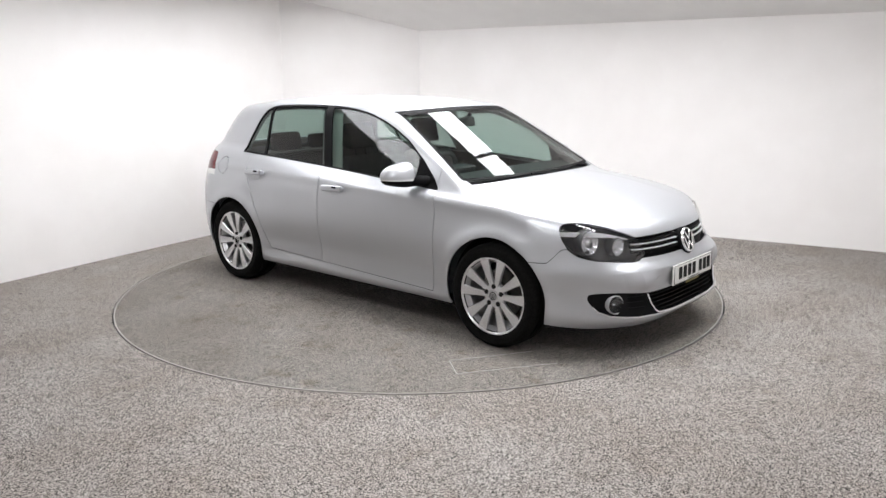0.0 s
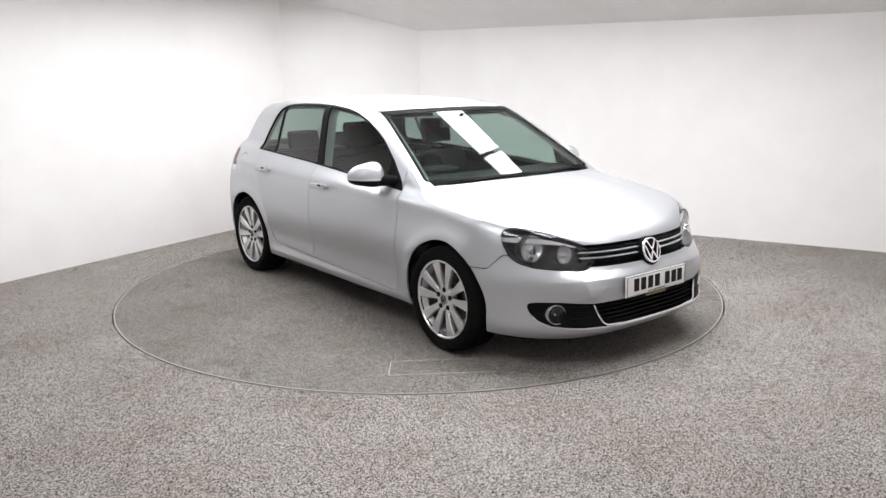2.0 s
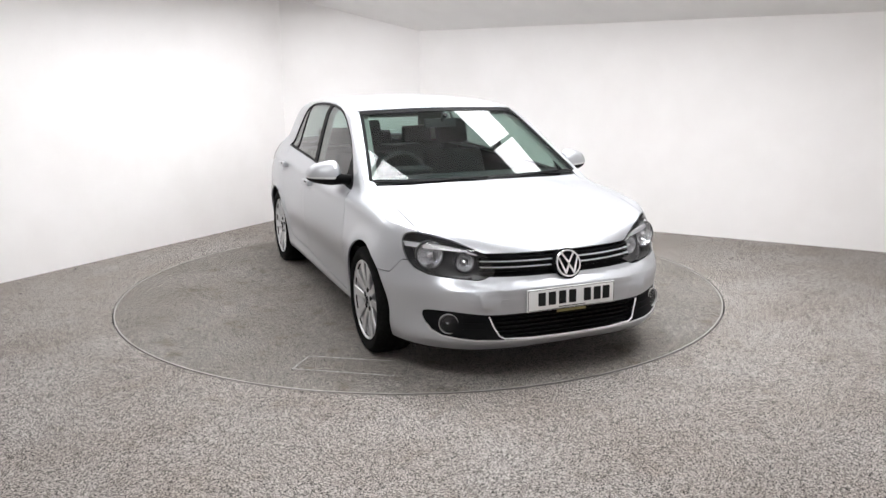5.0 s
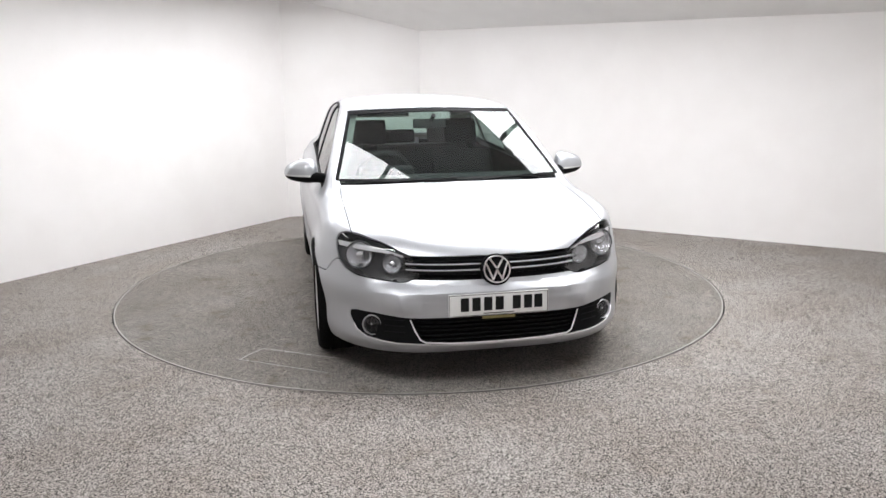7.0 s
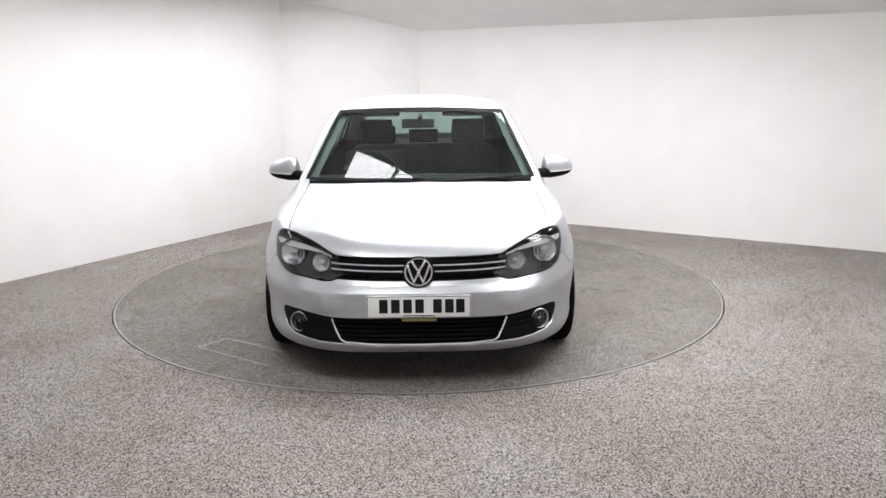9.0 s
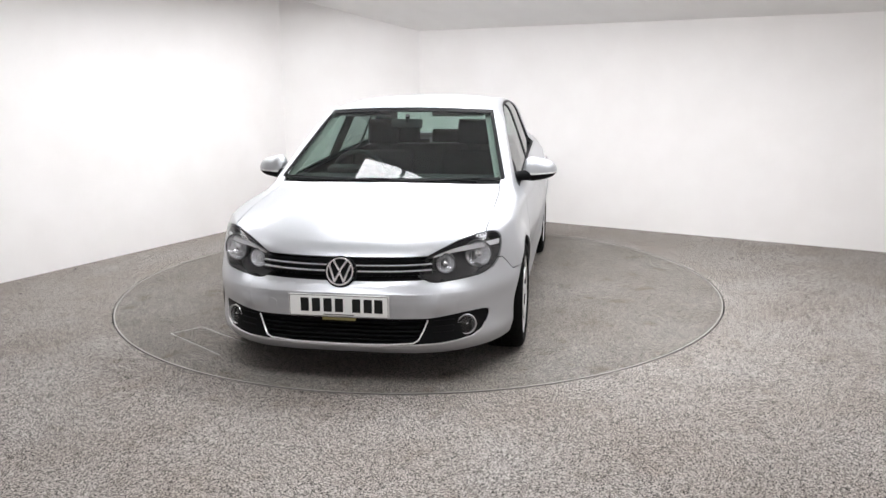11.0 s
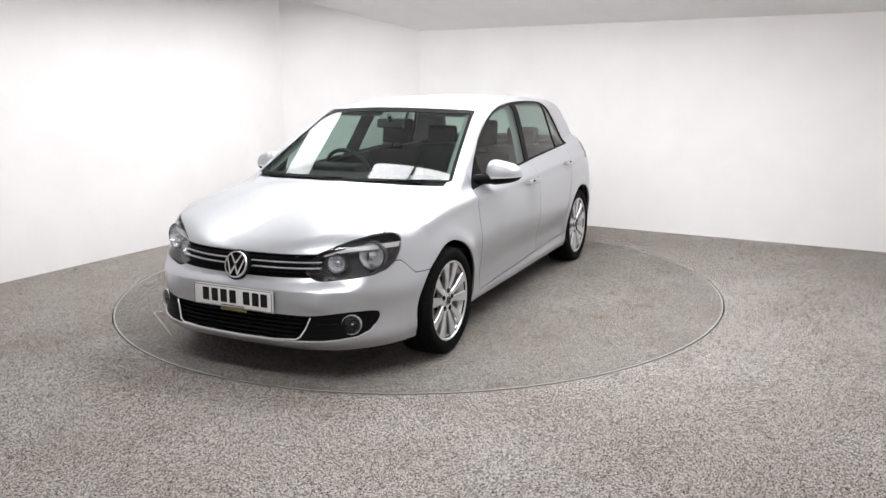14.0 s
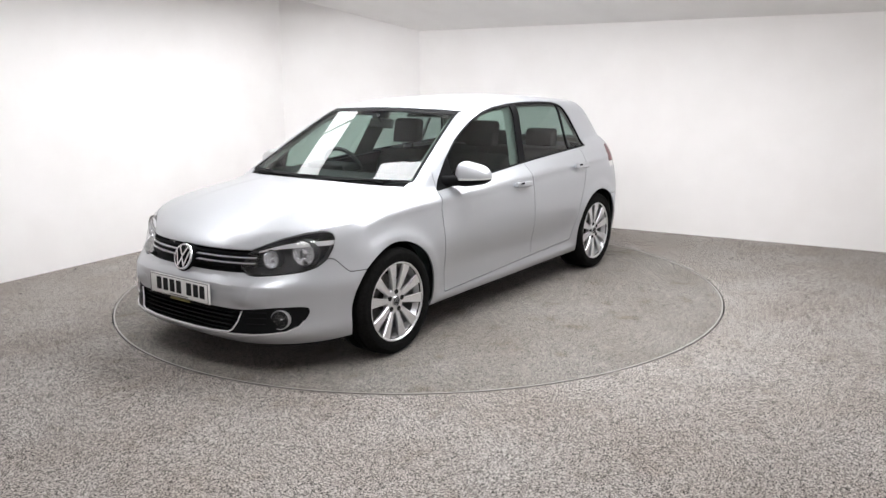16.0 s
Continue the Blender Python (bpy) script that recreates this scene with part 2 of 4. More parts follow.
def turntable():
    e = new("turntable")
    bm = bmesh.new()
    n = 160
    c = bm.verts.new((0, 0, 0))
    rim = [bm.verts.new(((TABLE_R - 0.012) * math.cos(a), (TABLE_R - 0.012) * math.sin(a), 0)) for a in (2 * math.pi * i / n for i in range(n))]
    low = [bm.verts.new((v.co.x, v.co.y, -0.06)) for v in rim]
    for i in range(n):
        j = (i + 1) % n
        bm.faces.new((c, rim[i], rim[j]))
        bm.faces.new((rim[i], rim[j], low[j], low[i]))
    part("disc", bm, DISC, e, smooth=0)
    bm = bmesh.new()
    ring_mesh(bm, [(TABLE_R - 0.0115, -0.05), (TABLE_R - 0.0115, 0.002), (TABLE_R - 0.003, 0.002), (TABLE_R - 0.003, -0.05)], pose(0, 0, 0, 90), 160)
    part("edge_trim", bm, TRIM, e, "worn grey metal edge strip")
    # access hatch let into the disc: its metal edge strips
    for (ax, ay), (bx, by) in (((1.473, -1.318), (1.80, -0.835)), ((1.310, -1.19), (1.575, -0.775)), ((1.473, -1.318), (1.310, -1.19))):
        bm = bmesh.new()
        box(bm, (math.hypot(bx - ax, by - ay) + 0.004, 0.005, 0.005), pose((ax + bx) / 2, (ay + by) / 2, 0.0, 0, 0, math.degrees(math.atan2(by - ay, bx - ax))), 0.001)
        part("hatch_strip", bm, STRIP, e, "pale metal strip at the hatch edge")
    return tagged(e, "round carpeted car turntable set flush in the floor", "turntable")


studio()
# rows of panels: across the room at three depths, and one along the left-hand wall
# the row at -3.2 is an unseen fill, added to brighten the front and near floor
for r, width, ends in ((0.89, 0.44, (1.3, -0.72, -2.8)), (-0.75, 0.56, (0.54, 0.0, -2.0, -3.2)), (-3.2, 0.5, (-0.4, -2.4))):
    for a, b in zip(ends, ends[1:]):
        light_panel(*plan(r, (a + b) / 2).xy, abs(a - b) - 0.045, width, -32.2, PANEL)
# the first panel is an added fill that lightens the corner wall
for a, b in ((1.75, 0.4), (0.4, -1.73), (-1.73, -2.9)):
    light_panel(*plan((a + b) / 2, 1.75).xy, abs(a - b) - 0.045, 0.50, 57.8, PANEL_SIDE)
table = turntable()


def crumb(x, y, size, mat, label):
    """A tiny bit of dirt lying on the carpet."""
    bm = bmesh.new()
    bmesh.ops.create_icosphere(bm, subdivisions=1, radius=size, matrix=pose(x, y, size * 0.3, 0, 0, 40) @ Matrix.Diagonal((1.3, 0.8, 0.45, 1)))
    return tagged(part("crumb", bm, mat), label, "dirt", "bits of dirt on the floor")


for x, y, size in ((-2.93, 0.62, 0.012), (-3.02, -0.15, 0.011), (0.62, -3.34, 0.010), (3.0, 1.2, 0.010), (2.87, 1.27, 0.009)):
    crumb(x, y, size, DARK, "tiny dark crumb of dirt on the carpet")
for x, y, size in ((1.75, 2.22, 0.009), (1.72, 2.05, 0.008), (2.35, 1.78, 0.010)):
    crumb(x, y, size, STRIP, "tiny pale scrap of litter on the carpet")


# ---- car body shape: x forward from mid wheelbase, y across, z up ----
WB = 1.2895          # half the wheelbase
TYRE_R = 0.313
HUB_Z = 0.313
ARCH_R = 0.352


def spline(xs, ys):
    """A natural cubic spline through few points, straight beyond its ends."""
    xs, ys = np.array(xs, float), np.array(ys, float)
    n, h = len(xs), np.diff(xs)
    a, b = np.eye(n), np.zeros(n)
    for i in range(1, n - 1):
        a[i, i - 1:i + 2] = h[i - 1], 2 * (h[i - 1] + h[i]), h[i]
        b[i] = 6 * ((ys[i + 1] - ys[i]) / h[i] - (ys[i] - ys[i - 1]) / h[i - 1])
    m = np.linalg.solve(a, b)
    s0 = (ys[1] - ys[0]) / h[0] - h[0] * m[1] / 6
    s1 = (ys[-1] - ys[-2]) / h[-1] + h[-1] * m[-2] / 6

    def f(x):
        x = np.asarray(x, float)
        i = np.clip(np.searchsorted(xs, x) - 1, 0, n - 2)
        u, v, k = xs[i + 1] - x, x - xs[i], h[i]
        y = (m[i] * u ** 3 + m[i + 1] * v ** 3) / (6 * k) + (ys[i] / k - m[i] * k / 6) * u + (ys[i + 1] / k - m[i + 1] * k / 6) * v
        return np.where(x < xs[0], ys[0] + s0 * (x - xs[0]), np.where(x > xs[-1], ys[-1] + s1 * (x - xs[-1]), y))
    return f


def smax(a, b, k):
    h = np.maximum(k - np.abs(a - b), 0) / k
    return np.maximum(a, b) + h * h * k * 0.25


def smin(a, b, k):
    return -smax(-a, -b, k)


def step(a, b, x):
    t = np.clip((x - a) / (b - a), 0, 1)
    return t * t * (3 - 2 * t)


PLAN = spline([-2.1, -1.75, -1.29, -0.6, 0.3, 0.9, 1.29, 1.6, 1.8, 2.0], [0.74, 0.845, 0.885, 0.884, 0.884, 0.882, 0.886, 0.872, 0.835, 0.765])
TUCK = spline([0.15, 0.25, 0.4, 0.6, 0.72, 0.82, 0.92, 1.05], [0.065, 0.038, 0.014, 0.0, 0.004, 0.016, 0.05, 0.12])
NOSE = spline([0.15, 0.19, 0.225, 0.252, 0.31, 0.375, 0.43, 0.485, 0.52, 0.55, 0.60, 0.66, 0.72, 0.8], [2.012, 2.066, 2.108, 2.121, 2.108, 2.099, 2.105, 2.113, 2.104, 2.088, 2.064, 2.045, 2.018, 1.96])
HOOD = spline([0.0, 0.6, 1.0, 1.2, 1.4, 1.6, 1.8, 1.92, 2.02, 2.12], [1.0, 0.975, 0.947, 0.926, 0.898, 0.86, 0.806, 0.760, 0.706, 0.62])
BELT = spline([-2.1, -1.3, -0.5, 0.3, 0.8], [1.10, 1.085, 1.035, 0.985, 0.957])
ROOF = spline([-1.8, -1.5, -1.1, -0.6, -0.1, 0.2, 0.36, 0.6], [1.355, 1.392, 1.420, 1.436, 1.428, 1.403, 1.374, 1.29])
TAIL = spline([0.2, 0.35, 0.55, 0.75, 0.95, 1.1, 1.3, 1.45], [-1.98, -2.05, -2.065, -2.04, -1.96, -1.88, -1.73, -1.61])


def KINK(z):
    """How far out the corner fold of the bumper lies at a height."""
    return 0.505 - 0.25 * (0.51 - z)


def shape(x, y, z):
    """Negative inside the body, zero on its skin."""
    y = np.abs(y)
    side = PLAN(x) - TUCK(z)
    for xw in (WB, -WB):
        r = np.hypot(x - xw, z - HUB_Z)
        side = side + 0.012 * np.exp(-((r - 0.37) / 0.05) ** 2) * step(0.1, 0.3, z)
    # wings lean in above the arches
    side = side - 0.032 * step(0.56, 0.78, z) * step(0.35, 1.25, x)
    # the shoulder crease below the windows and the hollow above the sill
    crease = 0.845 + 0.03 * (0.8 - x)
    side = side + 0.008 * np.exp(-((z - crease) / 0.03) ** 2) * step(1.5, 1.2, x) - 0.016 * np.exp(-((z - 0.40) / 0.09) ** 2) * step(1.0, 0.7, x) * step(-1.05, -0.7, x)
    side = side + 0.017 * np.exp(-((z - 0.235) / 0.04) ** 2) * step(1.0, 0.85, x) * step(-1.0, -0.85, x)
    front = NOSE(z) - 0.25 * step(0.42, 0.6, z) * y ** 2 * (1 - step(0.44, 0.72, y)) - 0.89 * y ** 4
    # bumper folds: one across below the grille, one down each corner of the front face
    fold = np.maximum(0, 1 - np.abs(z - 0.512 + 0.02 * y * y) / 0.036) * step(0.70, 0.52, y)
    corner = np.maximum(0, 1 - np.abs(y - KINK(z)) / 0.10) * step(0.565, 0.52, z) * step(0.385, 0.43, z)
    front = front + 0.014 * fold + 0.017 * corner * (1 - 0.6 * fold)
    w = step(0.55, 1.0, x)
    top = w * HOOD(np.maximum(x, 0.2)) + (1 - w) * BELT(np.minimum(x, 1.1)) - 0.09 * y ** 2
    # raised middle of the bonnet
    top = top + 0.008 * step(0.60, 0.46, y - 0.10 * (x - 1.9)) * step(0.9, 1.3, x) * step(1.95, 1.45, x)
    rear = TAIL(z) + 0.15 * y ** 2 + 0.45 * y ** 4
    low = 0.185 - 0.02 * step(1.4, 1.9, x) + 0.05 * step(-1.4, -2.0, x)
    f = smax(y - side, z - top, 0.085 - 0.025 * step(0.9, 1.4, x))
    f = smax(f, x - front, 0.05)
    f = smax(f, rear - x, 0.08)
    f = smax(f, low - z, 0.03)
    # cabin
    u = np.maximum(z - 0.9, -0.1)
    cab = 0.802 - 0.335 * u - 0.10 * u * u - 0.022 * np.maximum(-x, 0) ** 2 - 0.02 * np.maximum(x - 0.2, 0)
    screen = 1.07 - 1.845 * (z - 0.955) + 0.25 * (z - 0.955) * (1.341 - z) - 0.25 * y ** 2
    c = smax(y - cab, z - (ROOF(x) - 0.13 * y ** 2), 0.09)
    c = smax(c, (x - screen) * 0.48, 0.032)
    c = smax(c, (TAIL(z) + 0.03 + 0.42 * y ** 2 - x) * 0.8, 0.06)
    c = smax(c, 0.7 - z, 0.02)
    return smin(f, c, 0.028)


def grad(p, e=1e-4):
    g = np.empty_like(p)
    for i in range(3):
        d = np.zeros(3)
        d[i] = e
        g[:, i] = shape(*(p + d).T) - shape(*(p - d).T)
    return g / (2 * e)


def settle(p, n=4):
    """Moves points onto the skin; returns them and the normals there."""
    p = p.copy()
    for _ in range(n):
        g = grad(p)
        p -= g * (shape(*p.T) / np.maximum((g * g).sum(1), 1e-6))[:, None]
    g = grad(p)
    return p, g / np.linalg.norm(g, axis=1)[:, None]


def skin(h=0.021):
    """The whole skin as a grid of quads, by surface nets."""
    xs, zs = np.arange(-2.15, 2.2, h), np.arange(0.12, 1.50, h)
    half = int(0.96 / h)
    ys = (np.arange(-half, half + 2) - 0.5) * h
    x, y, z = np.meshgrid(xs, ys, zs, indexing="ij")
    f = shape(x, y, z)
    inside = f < 0
    nx, ny, nz = np.array(f.shape) - 1
    corner = [inside[i:i + nx, j:j + ny, k:k + nz] for i in (0, 1) for j in (0, 1) for k in (0, 1)]
    count = sum(c.astype(int) for c in corner)
    active = (count > 0) & (count < 8)
    ids = -np.ones(active.shape, int)
    ids[active] = np.arange(active.sum())
    where = np.argwhere(active)
    pts = np.stack([xs[where[:, 0]], ys[where[:, 1]], zs[where[:, 2]]], 1) + h / 2
    quads = []
    for axis in range(3):
        a, b = [slice(None)] * 3, [slice(None)] * 3
        a[axis], b[axis] = slice(0, -1), slice(1, None)
        da, db = inside[tuple(a)], inside[tuple(b)]
        o1, o2 = (axis + 1) % 3, (axis + 2) % 3
        idx = np.argwhere(da != db)
        ok = (idx[:, o1] > 0) & (idx[:, o2] > 0) & (idx[:, o1] < active.shape[o1]) & (idx[:, o2] < active.shape[o2])
        idx = idx[ok]
        q = np.empty((len(idx), 4), int)
        for n, (s1, s2) in enumerate(((1, 1), (0, 1), (0, 0), (1, 0))):
            c = idx.copy()
            c[:, o1] -= s1
            c[:, o2] -= s2
            q[:, n] = ids[tuple(c.T)]
        flip = ~da[tuple(idx.T)]
        q[flip] = q[flip][:, ::-1]
        quads += q.tolist()
    return settle(pts, 6)[0], quads

CLEAR_WHITE = material("indicator_lens", (0.75, 0.75, 0.74), 0.15)

# ---- cutting the skin into panels ----


def outline(pts):
    """Signed distance to a closed outline in a plane, negative inside."""
    pts = np.array(pts, float)

    def f(u, v):
        d = np.full(np.shape(u), 1e9)
        odd = np.zeros(np.shape(u), bool)
        for a, b in zip(pts, np.roll(pts, -1, 0)):
            e = b - a
            t = np.clip(((u - a[0]) * e[0] + (v - a[1]) * e[1]) / (e @ e), 0, 1)
            d = np.minimum(d, np.hypot(u - a[0] - t * e[0], v - a[1] - t * e[1]))
            if a[1] != b[1]:
                odd ^= ((a[1] > v) != (b[1] > v)) & (u < (b[0] - a[0]) * (v - a[1]) / (b[1] - a[1]) + a[0])
        return np.where(odd, -d, d)
    return f


WINDOWS = outline([(0.815, 0.888), (0.76, 0.958), (0.645, 1.06), (0.476, 1.178), (0.345, 1.242), (0.225, 1.29), (0.06, 1.335), (-0.109, 1.362), (-0.33, 1.378), (-0.57, 1.383), (-0.8, 1.38), (-1.0, 1.37), (-1.08, 1.357), (-1.13, 1.33), (-1.185, 1.25), (-1.25, 1.11), (-1.272, 1.045), (-1.27, 1.022), (-1.25, 1.012), (-0.329, 0.968), (0.158, 0.937)])
LAMP = outline([(-0.642, 0.745), (-0.66, 0.765), (-0.697, 0.774), (-0.788, 0.766), (-0.913, 0.738), (-1.029, 0.697), (-1.10, 0.668), (-1.132, 0.609), (-1.146, 0.590), (-1.10, 0.560), (-1.06, 0.557), (-0.957, 0.566), (-0.816, 0.582), (-0.737, 0.602), (-0.689, 0.634), (-0.655, 0.69)])
MOUTH = outline([(-0.452, 0.381), (0.452, 0.381), (0.615, 0.397), (0.70, 0.396), (0.728, 0.388), (0.735, 0.372), (0.725, 0.335), (0.705, 0.293), (0.66, 0.267), (0.515, 0.251), (0.406, 0.250), (0.256, 0.243), (0, 0.238), (-0.256, 0.243), (-0.406, 0.25)])
INTAKE = outline([(-0.45, 0.372), (0.45, 0.372), (0.425, 0.315), (0.40, 0.270), (0.375, 0.259), (0.25, 0.251), (0, 0.247), (-0.25, 0.251), (-0.375, 0.259), (-0.40, 0.270), (-0.425, 0.315)])
DOOR_REAR = spline([0.25, 0.31, 0.395, 0.56, 0.77, 0.93, 1.05], [-0.76, -0.825, -0.873, -0.945, -1.046, -1.105, -1.13])
TAIL_LAMP = outline([(-1.575, 1.0), (-1.545, 0.95), (-1.525, 0.88), (-1.535, 0.828), (-2.2, 0.80), (-2.2, 1.02)])


def fields(p, only=None):
    """The cutting curves, as signed distances at points of the skin: all of them, or one."""
    x, y, z = p.T
    a = np.abs(y)
    h = (a - x) * 0.7071
    far = 0.5
    cowl_x = 1.078 - 0.25 * a * a

    def windows():
        return np.where((a > 0.45) & (x < 0.95) & (x > -1.5), WINDOWS(x, z), far)

    def screen():
        ws = np.maximum(a - (0.576 + (1.345 - z) * 0.385), z - (1.364 - 0.05 * a * a))
        return np.where((x > 0.12) & (z > 0.92), np.maximum(ws, x - cowl_x), far)
    g = {
        "arch_f": lambda: np.where(a > 0.45, np.hypot(x - WB, z - HUB_Z) - ARCH_R, far),
        "arch_r": lambda: np.where(a > 0.45, np.hypot(x + WB, z - HUB_Z) - ARCH_R, far),
        "window": windows,
        "glass": lambda: windows() + 0.012,
        "b_front": lambda: (x + 0.205 + 0.36 * (z - 0.98)) * 0.94,
        "b_rear": lambda: (x + 0.283 + 0.36 * (z - 0.98)) * 0.94,
        "quarter_f": lambda: x + 0.985 + 0.16 * (z - 1.02),
        "quarter_r": lambda: x + 1.008 + 0.16 * (z - 1.02),
        "sail": lambda: x - 0.60,
        "screen": screen,
        "a_pillar": lambda: a - (0.576 + (1.345 - z) * 0.385),
        "screen_clear": lambda: screen() + 0.022,
        "cowl": lambda: np.where((z > 0.9) & (x > 0.5), np.maximum(x - cowl_x - 0.035, np.maximum(a - 0.70, cowl_x - 0.06 - x)), far),
        "rear_screen": lambda: np.where(x < -1.45, np.maximum(np.maximum(a - 0.60 + 0.25 * (z - 1.05), z - 1.34), 1.04 - z), far),
        "lamp": lambda: np.where((x > 1.4) & (z > 0.5) & (z < 0.85), LAMP(h, z), far),
        "grille": lambda: np.where(x > 1.8, np.maximum(np.maximum(a - 0.455, 0.572 - z), z - 0.677), far),
        "mouth": lambda: np.where(x > 1.7, MOUTH(a, z), far),
        "intake": lambda: np.where(x > 1.7, INTAKE(y, z), far),
        "bonnet": lambda: np.where((x > 0.6) & (z > 0.62), np.maximum(a - (0.708 - 0.05 * np.maximum(x - 1.4, 0) ** 2 - 0.02 * step(1.2, 0.8, x)), cowl_x + 0.037 - x), far),
        "bumper": lambda: np.where(x > 1.2, z - (0.556 + 0.08 * step(1.63, 1.72, x)), far),
        "rear_bumper": lambda: np.where(x < -1.2, z - 0.60, far),
        "door_a": lambda: x - (0.83 - 0.03 * step(0.75, 0.95, z) - 0.02 * step(0.6, 0.25, z)),
        "door_b": lambda: x + 0.25 + 0.36 * np.maximum(z - 0.98, 0),
        "door_c": lambda: x - DOOR_REAR(z),
        "sill": lambda: z - (0.288 - 0.034 * x),
        "below": lambda: z - 0.205 + 0.02 * step(1.4, 1.9, x) - 0.05 * step(-1.4, -2.0, x),
        "flap": lambda: np.where(y < -0.5, np.hypot(x + 1.42, z - 0.905) - 0.064, far),
        "fold": lambda: np.where((x > 1.7) & (a < 0.72) & (z > 0.45), z - 0.512 + 0.02 * a * a, far),
        "kink": lambda: np.where((x > 1.7) & (z > 0.38) & (z < 0.57), a - KINK(z), far),
        "tail_lamp": lambda: np.where(a > 0.45, TAIL_LAMP(x, z), far),
    }
    return g[only]() if only else {n: f() for n, f in g.items()}


SEAMS = ("bonnet", "bumper", "door_a", "door_b", "door_c", "sill", "rear_bumper", "flap")
GAP = 0.0025


class Skin:
    def __init__(self):
        self.p, self.f = skin()
        self.p = [tuple(q) for q in self.p.tolist()]
        cuts = [(n, 0.0) for n in ("arch_f", "arch_r", "window", "glass", "b_front", "b_rear", "quarter_f", "quarter_r", "sail", "screen", "screen_clear", "cowl", "rear_screen", "lamp", "grille", "mouth", "intake", "below", "tail_lamp")]
        cuts += [("b_front", 0.075), ("b_rear", -0.05), ("a_pillar", -0.055), ("lamp", 0.006), ("grille", 0.005), ("fold", 0.003), ("fold", -0.003), ("kink", 0.005), ("kink", -0.005)]
        for n in SEAMS:
            cuts += [(n, GAP), (n, -GAP)]
        for n, level in cuts:
            self.cut(n, level)
        self.p, self.n = settle(np.array(self.p), 3)
        self.mid = np.array([self.p[f].mean(0) for f in self.f])
        self.up = np.array([self.n[f].mean(0) for f in self.f])
        self.g = fields(self.mid)
        self.left = np.ones(len(self.f), bool)

    def cut(self, name, level):
        """Splits every face along the curve where the field has that level."""
        g = fields(np.array(self.p), name) - level
        g = np.where(np.abs(g) < 2e-4, 2e-4, g)
        s = g > 0
        cache, out = {}, []
        s, g = s.tolist(), g.tolist()
        for f in self.f:
            n = sum(s[i] for i in f)
            if n == 0 or n == len(f) or max(abs(g[i]) for i in f) > 0.2:
                out.append(f)
                continue
            pos, neg = [], []
            for a, b in zip(f, f[1:] + f[:1]):
                (pos if s[a] else neg).append(a)
                if s[a] != s[b]:
                    key = (min(a, b), max(a, b))
                    if key not in cache:
                        t = g[a] / (g[a] - g[b])
                        pa, pb = self.p[a], self.p[b]
                        cache[key] = len(self.p)
                        self.p.append(tuple(pa[i] + (pb[i] - pa[i]) * t for i in range(3)))
                    pos.append(cache[key])
                    neg.append(cache[key])
            out += [q for q in (pos, neg) if len(q) > 2]
        self.f = out

    def take(self, mask):
        """The faces of a mask that no panel has yet."""
        mask = mask & self.left
        self.left &= ~mask
        return np.flatnonzero(mask)

    def panel(self, name, ids, mat, parent, label="", depth=0.012, sink=0.0, face=None):
        """A sheet with turned-in edges made of those faces, set in by sink."""
        used, verts, loops, faces = {}, [], [], []
        for i in ids:
            row = []
            for v in self.f[i]:
                if v not in used:
                    used[v] = len(verts)
                    verts.append(self.p[v] - self.n[v] * sink)
                row.append(used[v])
                loops.append(self.n[v] if face is None else face(self.p[v]))
            faces.append(row)
        if depth:
            edges = {}
            for i in ids:
                f = self.f[i]
                for a, b in zip(f, f[1:] + f[:1]):
                    edges[(a, b)] = True
            low = {}
            for a, b in list(edges):
                if (b, a) in edges:
                    continue
                q = []
                for v in (a, b):
                    if v not in low:
                        low[v] = len(verts)
                        verts.append(self.p[v] - self.n[v] * (sink + depth))
                    q.append(low[v])
                faces.append([used[b], used[a], q[0], q[1]])
                d = self.p[b] - self.p[a]
                c = np.cross(d, self.n[a])
                c = c / max(np.linalg.norm(c), 1e-9)
                loops += [c] * 4
        me = mesh_of(name, verts, faces, mat)
        me.shade_smooth()
        me.normals_split_custom_set([tuple(map(float, c)) for c in loops])
        return child(name, me, parent, label)


def front_x(y, z):
    """How far forward the skin reaches at a height and a width."""
    lo, hi = 1.0, 2.2
    for _ in range(30):
        m = (lo + hi) / 2
        if shape(np.array([m]), np.array([y]), np.array([z]))[0] < 0:
            lo = m
        else:
            hi = m
    return lo


def side_y(x, z):
    lo, hi = 0.3, 1.0
    for _ in range(30):
        m = (lo + hi) / 2
        if shape(np.array([x]), np.array([m]), np.array([z]))[0] < 0:
            lo = m
        else:
            hi = m
    return lo


def skin_normal(x, y, z):
    g = grad(np.array([[x, y, z]]))[0]
    return Vector(g / np.linalg.norm(g))


def pane_normal(p):
    """The way the windscreen looks at a point, unbent by the frame round it."""
    v = np.array((1.0, 0.5 * p[1], 1.845 - 0.25 * (2.296 - 2 * p[2])))
    return v / np.linalg.norm(v)


def side_normal(p):
    """The way a side window looks at a point, unbent by the frame round it."""
    u = max(p[2] - 0.9, -0.1)
    v = np.array((-0.044 * max(-p[0], 0) + (0.02 if p[0] > 0.2 else 0.0), math.copysign(1, p[1]), 0.39 + 0.2 * u))
    return v / np.linalg.norm(v)


def lens_normal(p):
    """The way a headlamp lens looks: upright at its foot, unbent by the bumper below it."""
    v = np.array(skin_normal(*p))
    v[2] = min(v[2], 0.22 + max(p[2] - 0.60, 0) * 5)
    return v / np.linalg.norm(v)


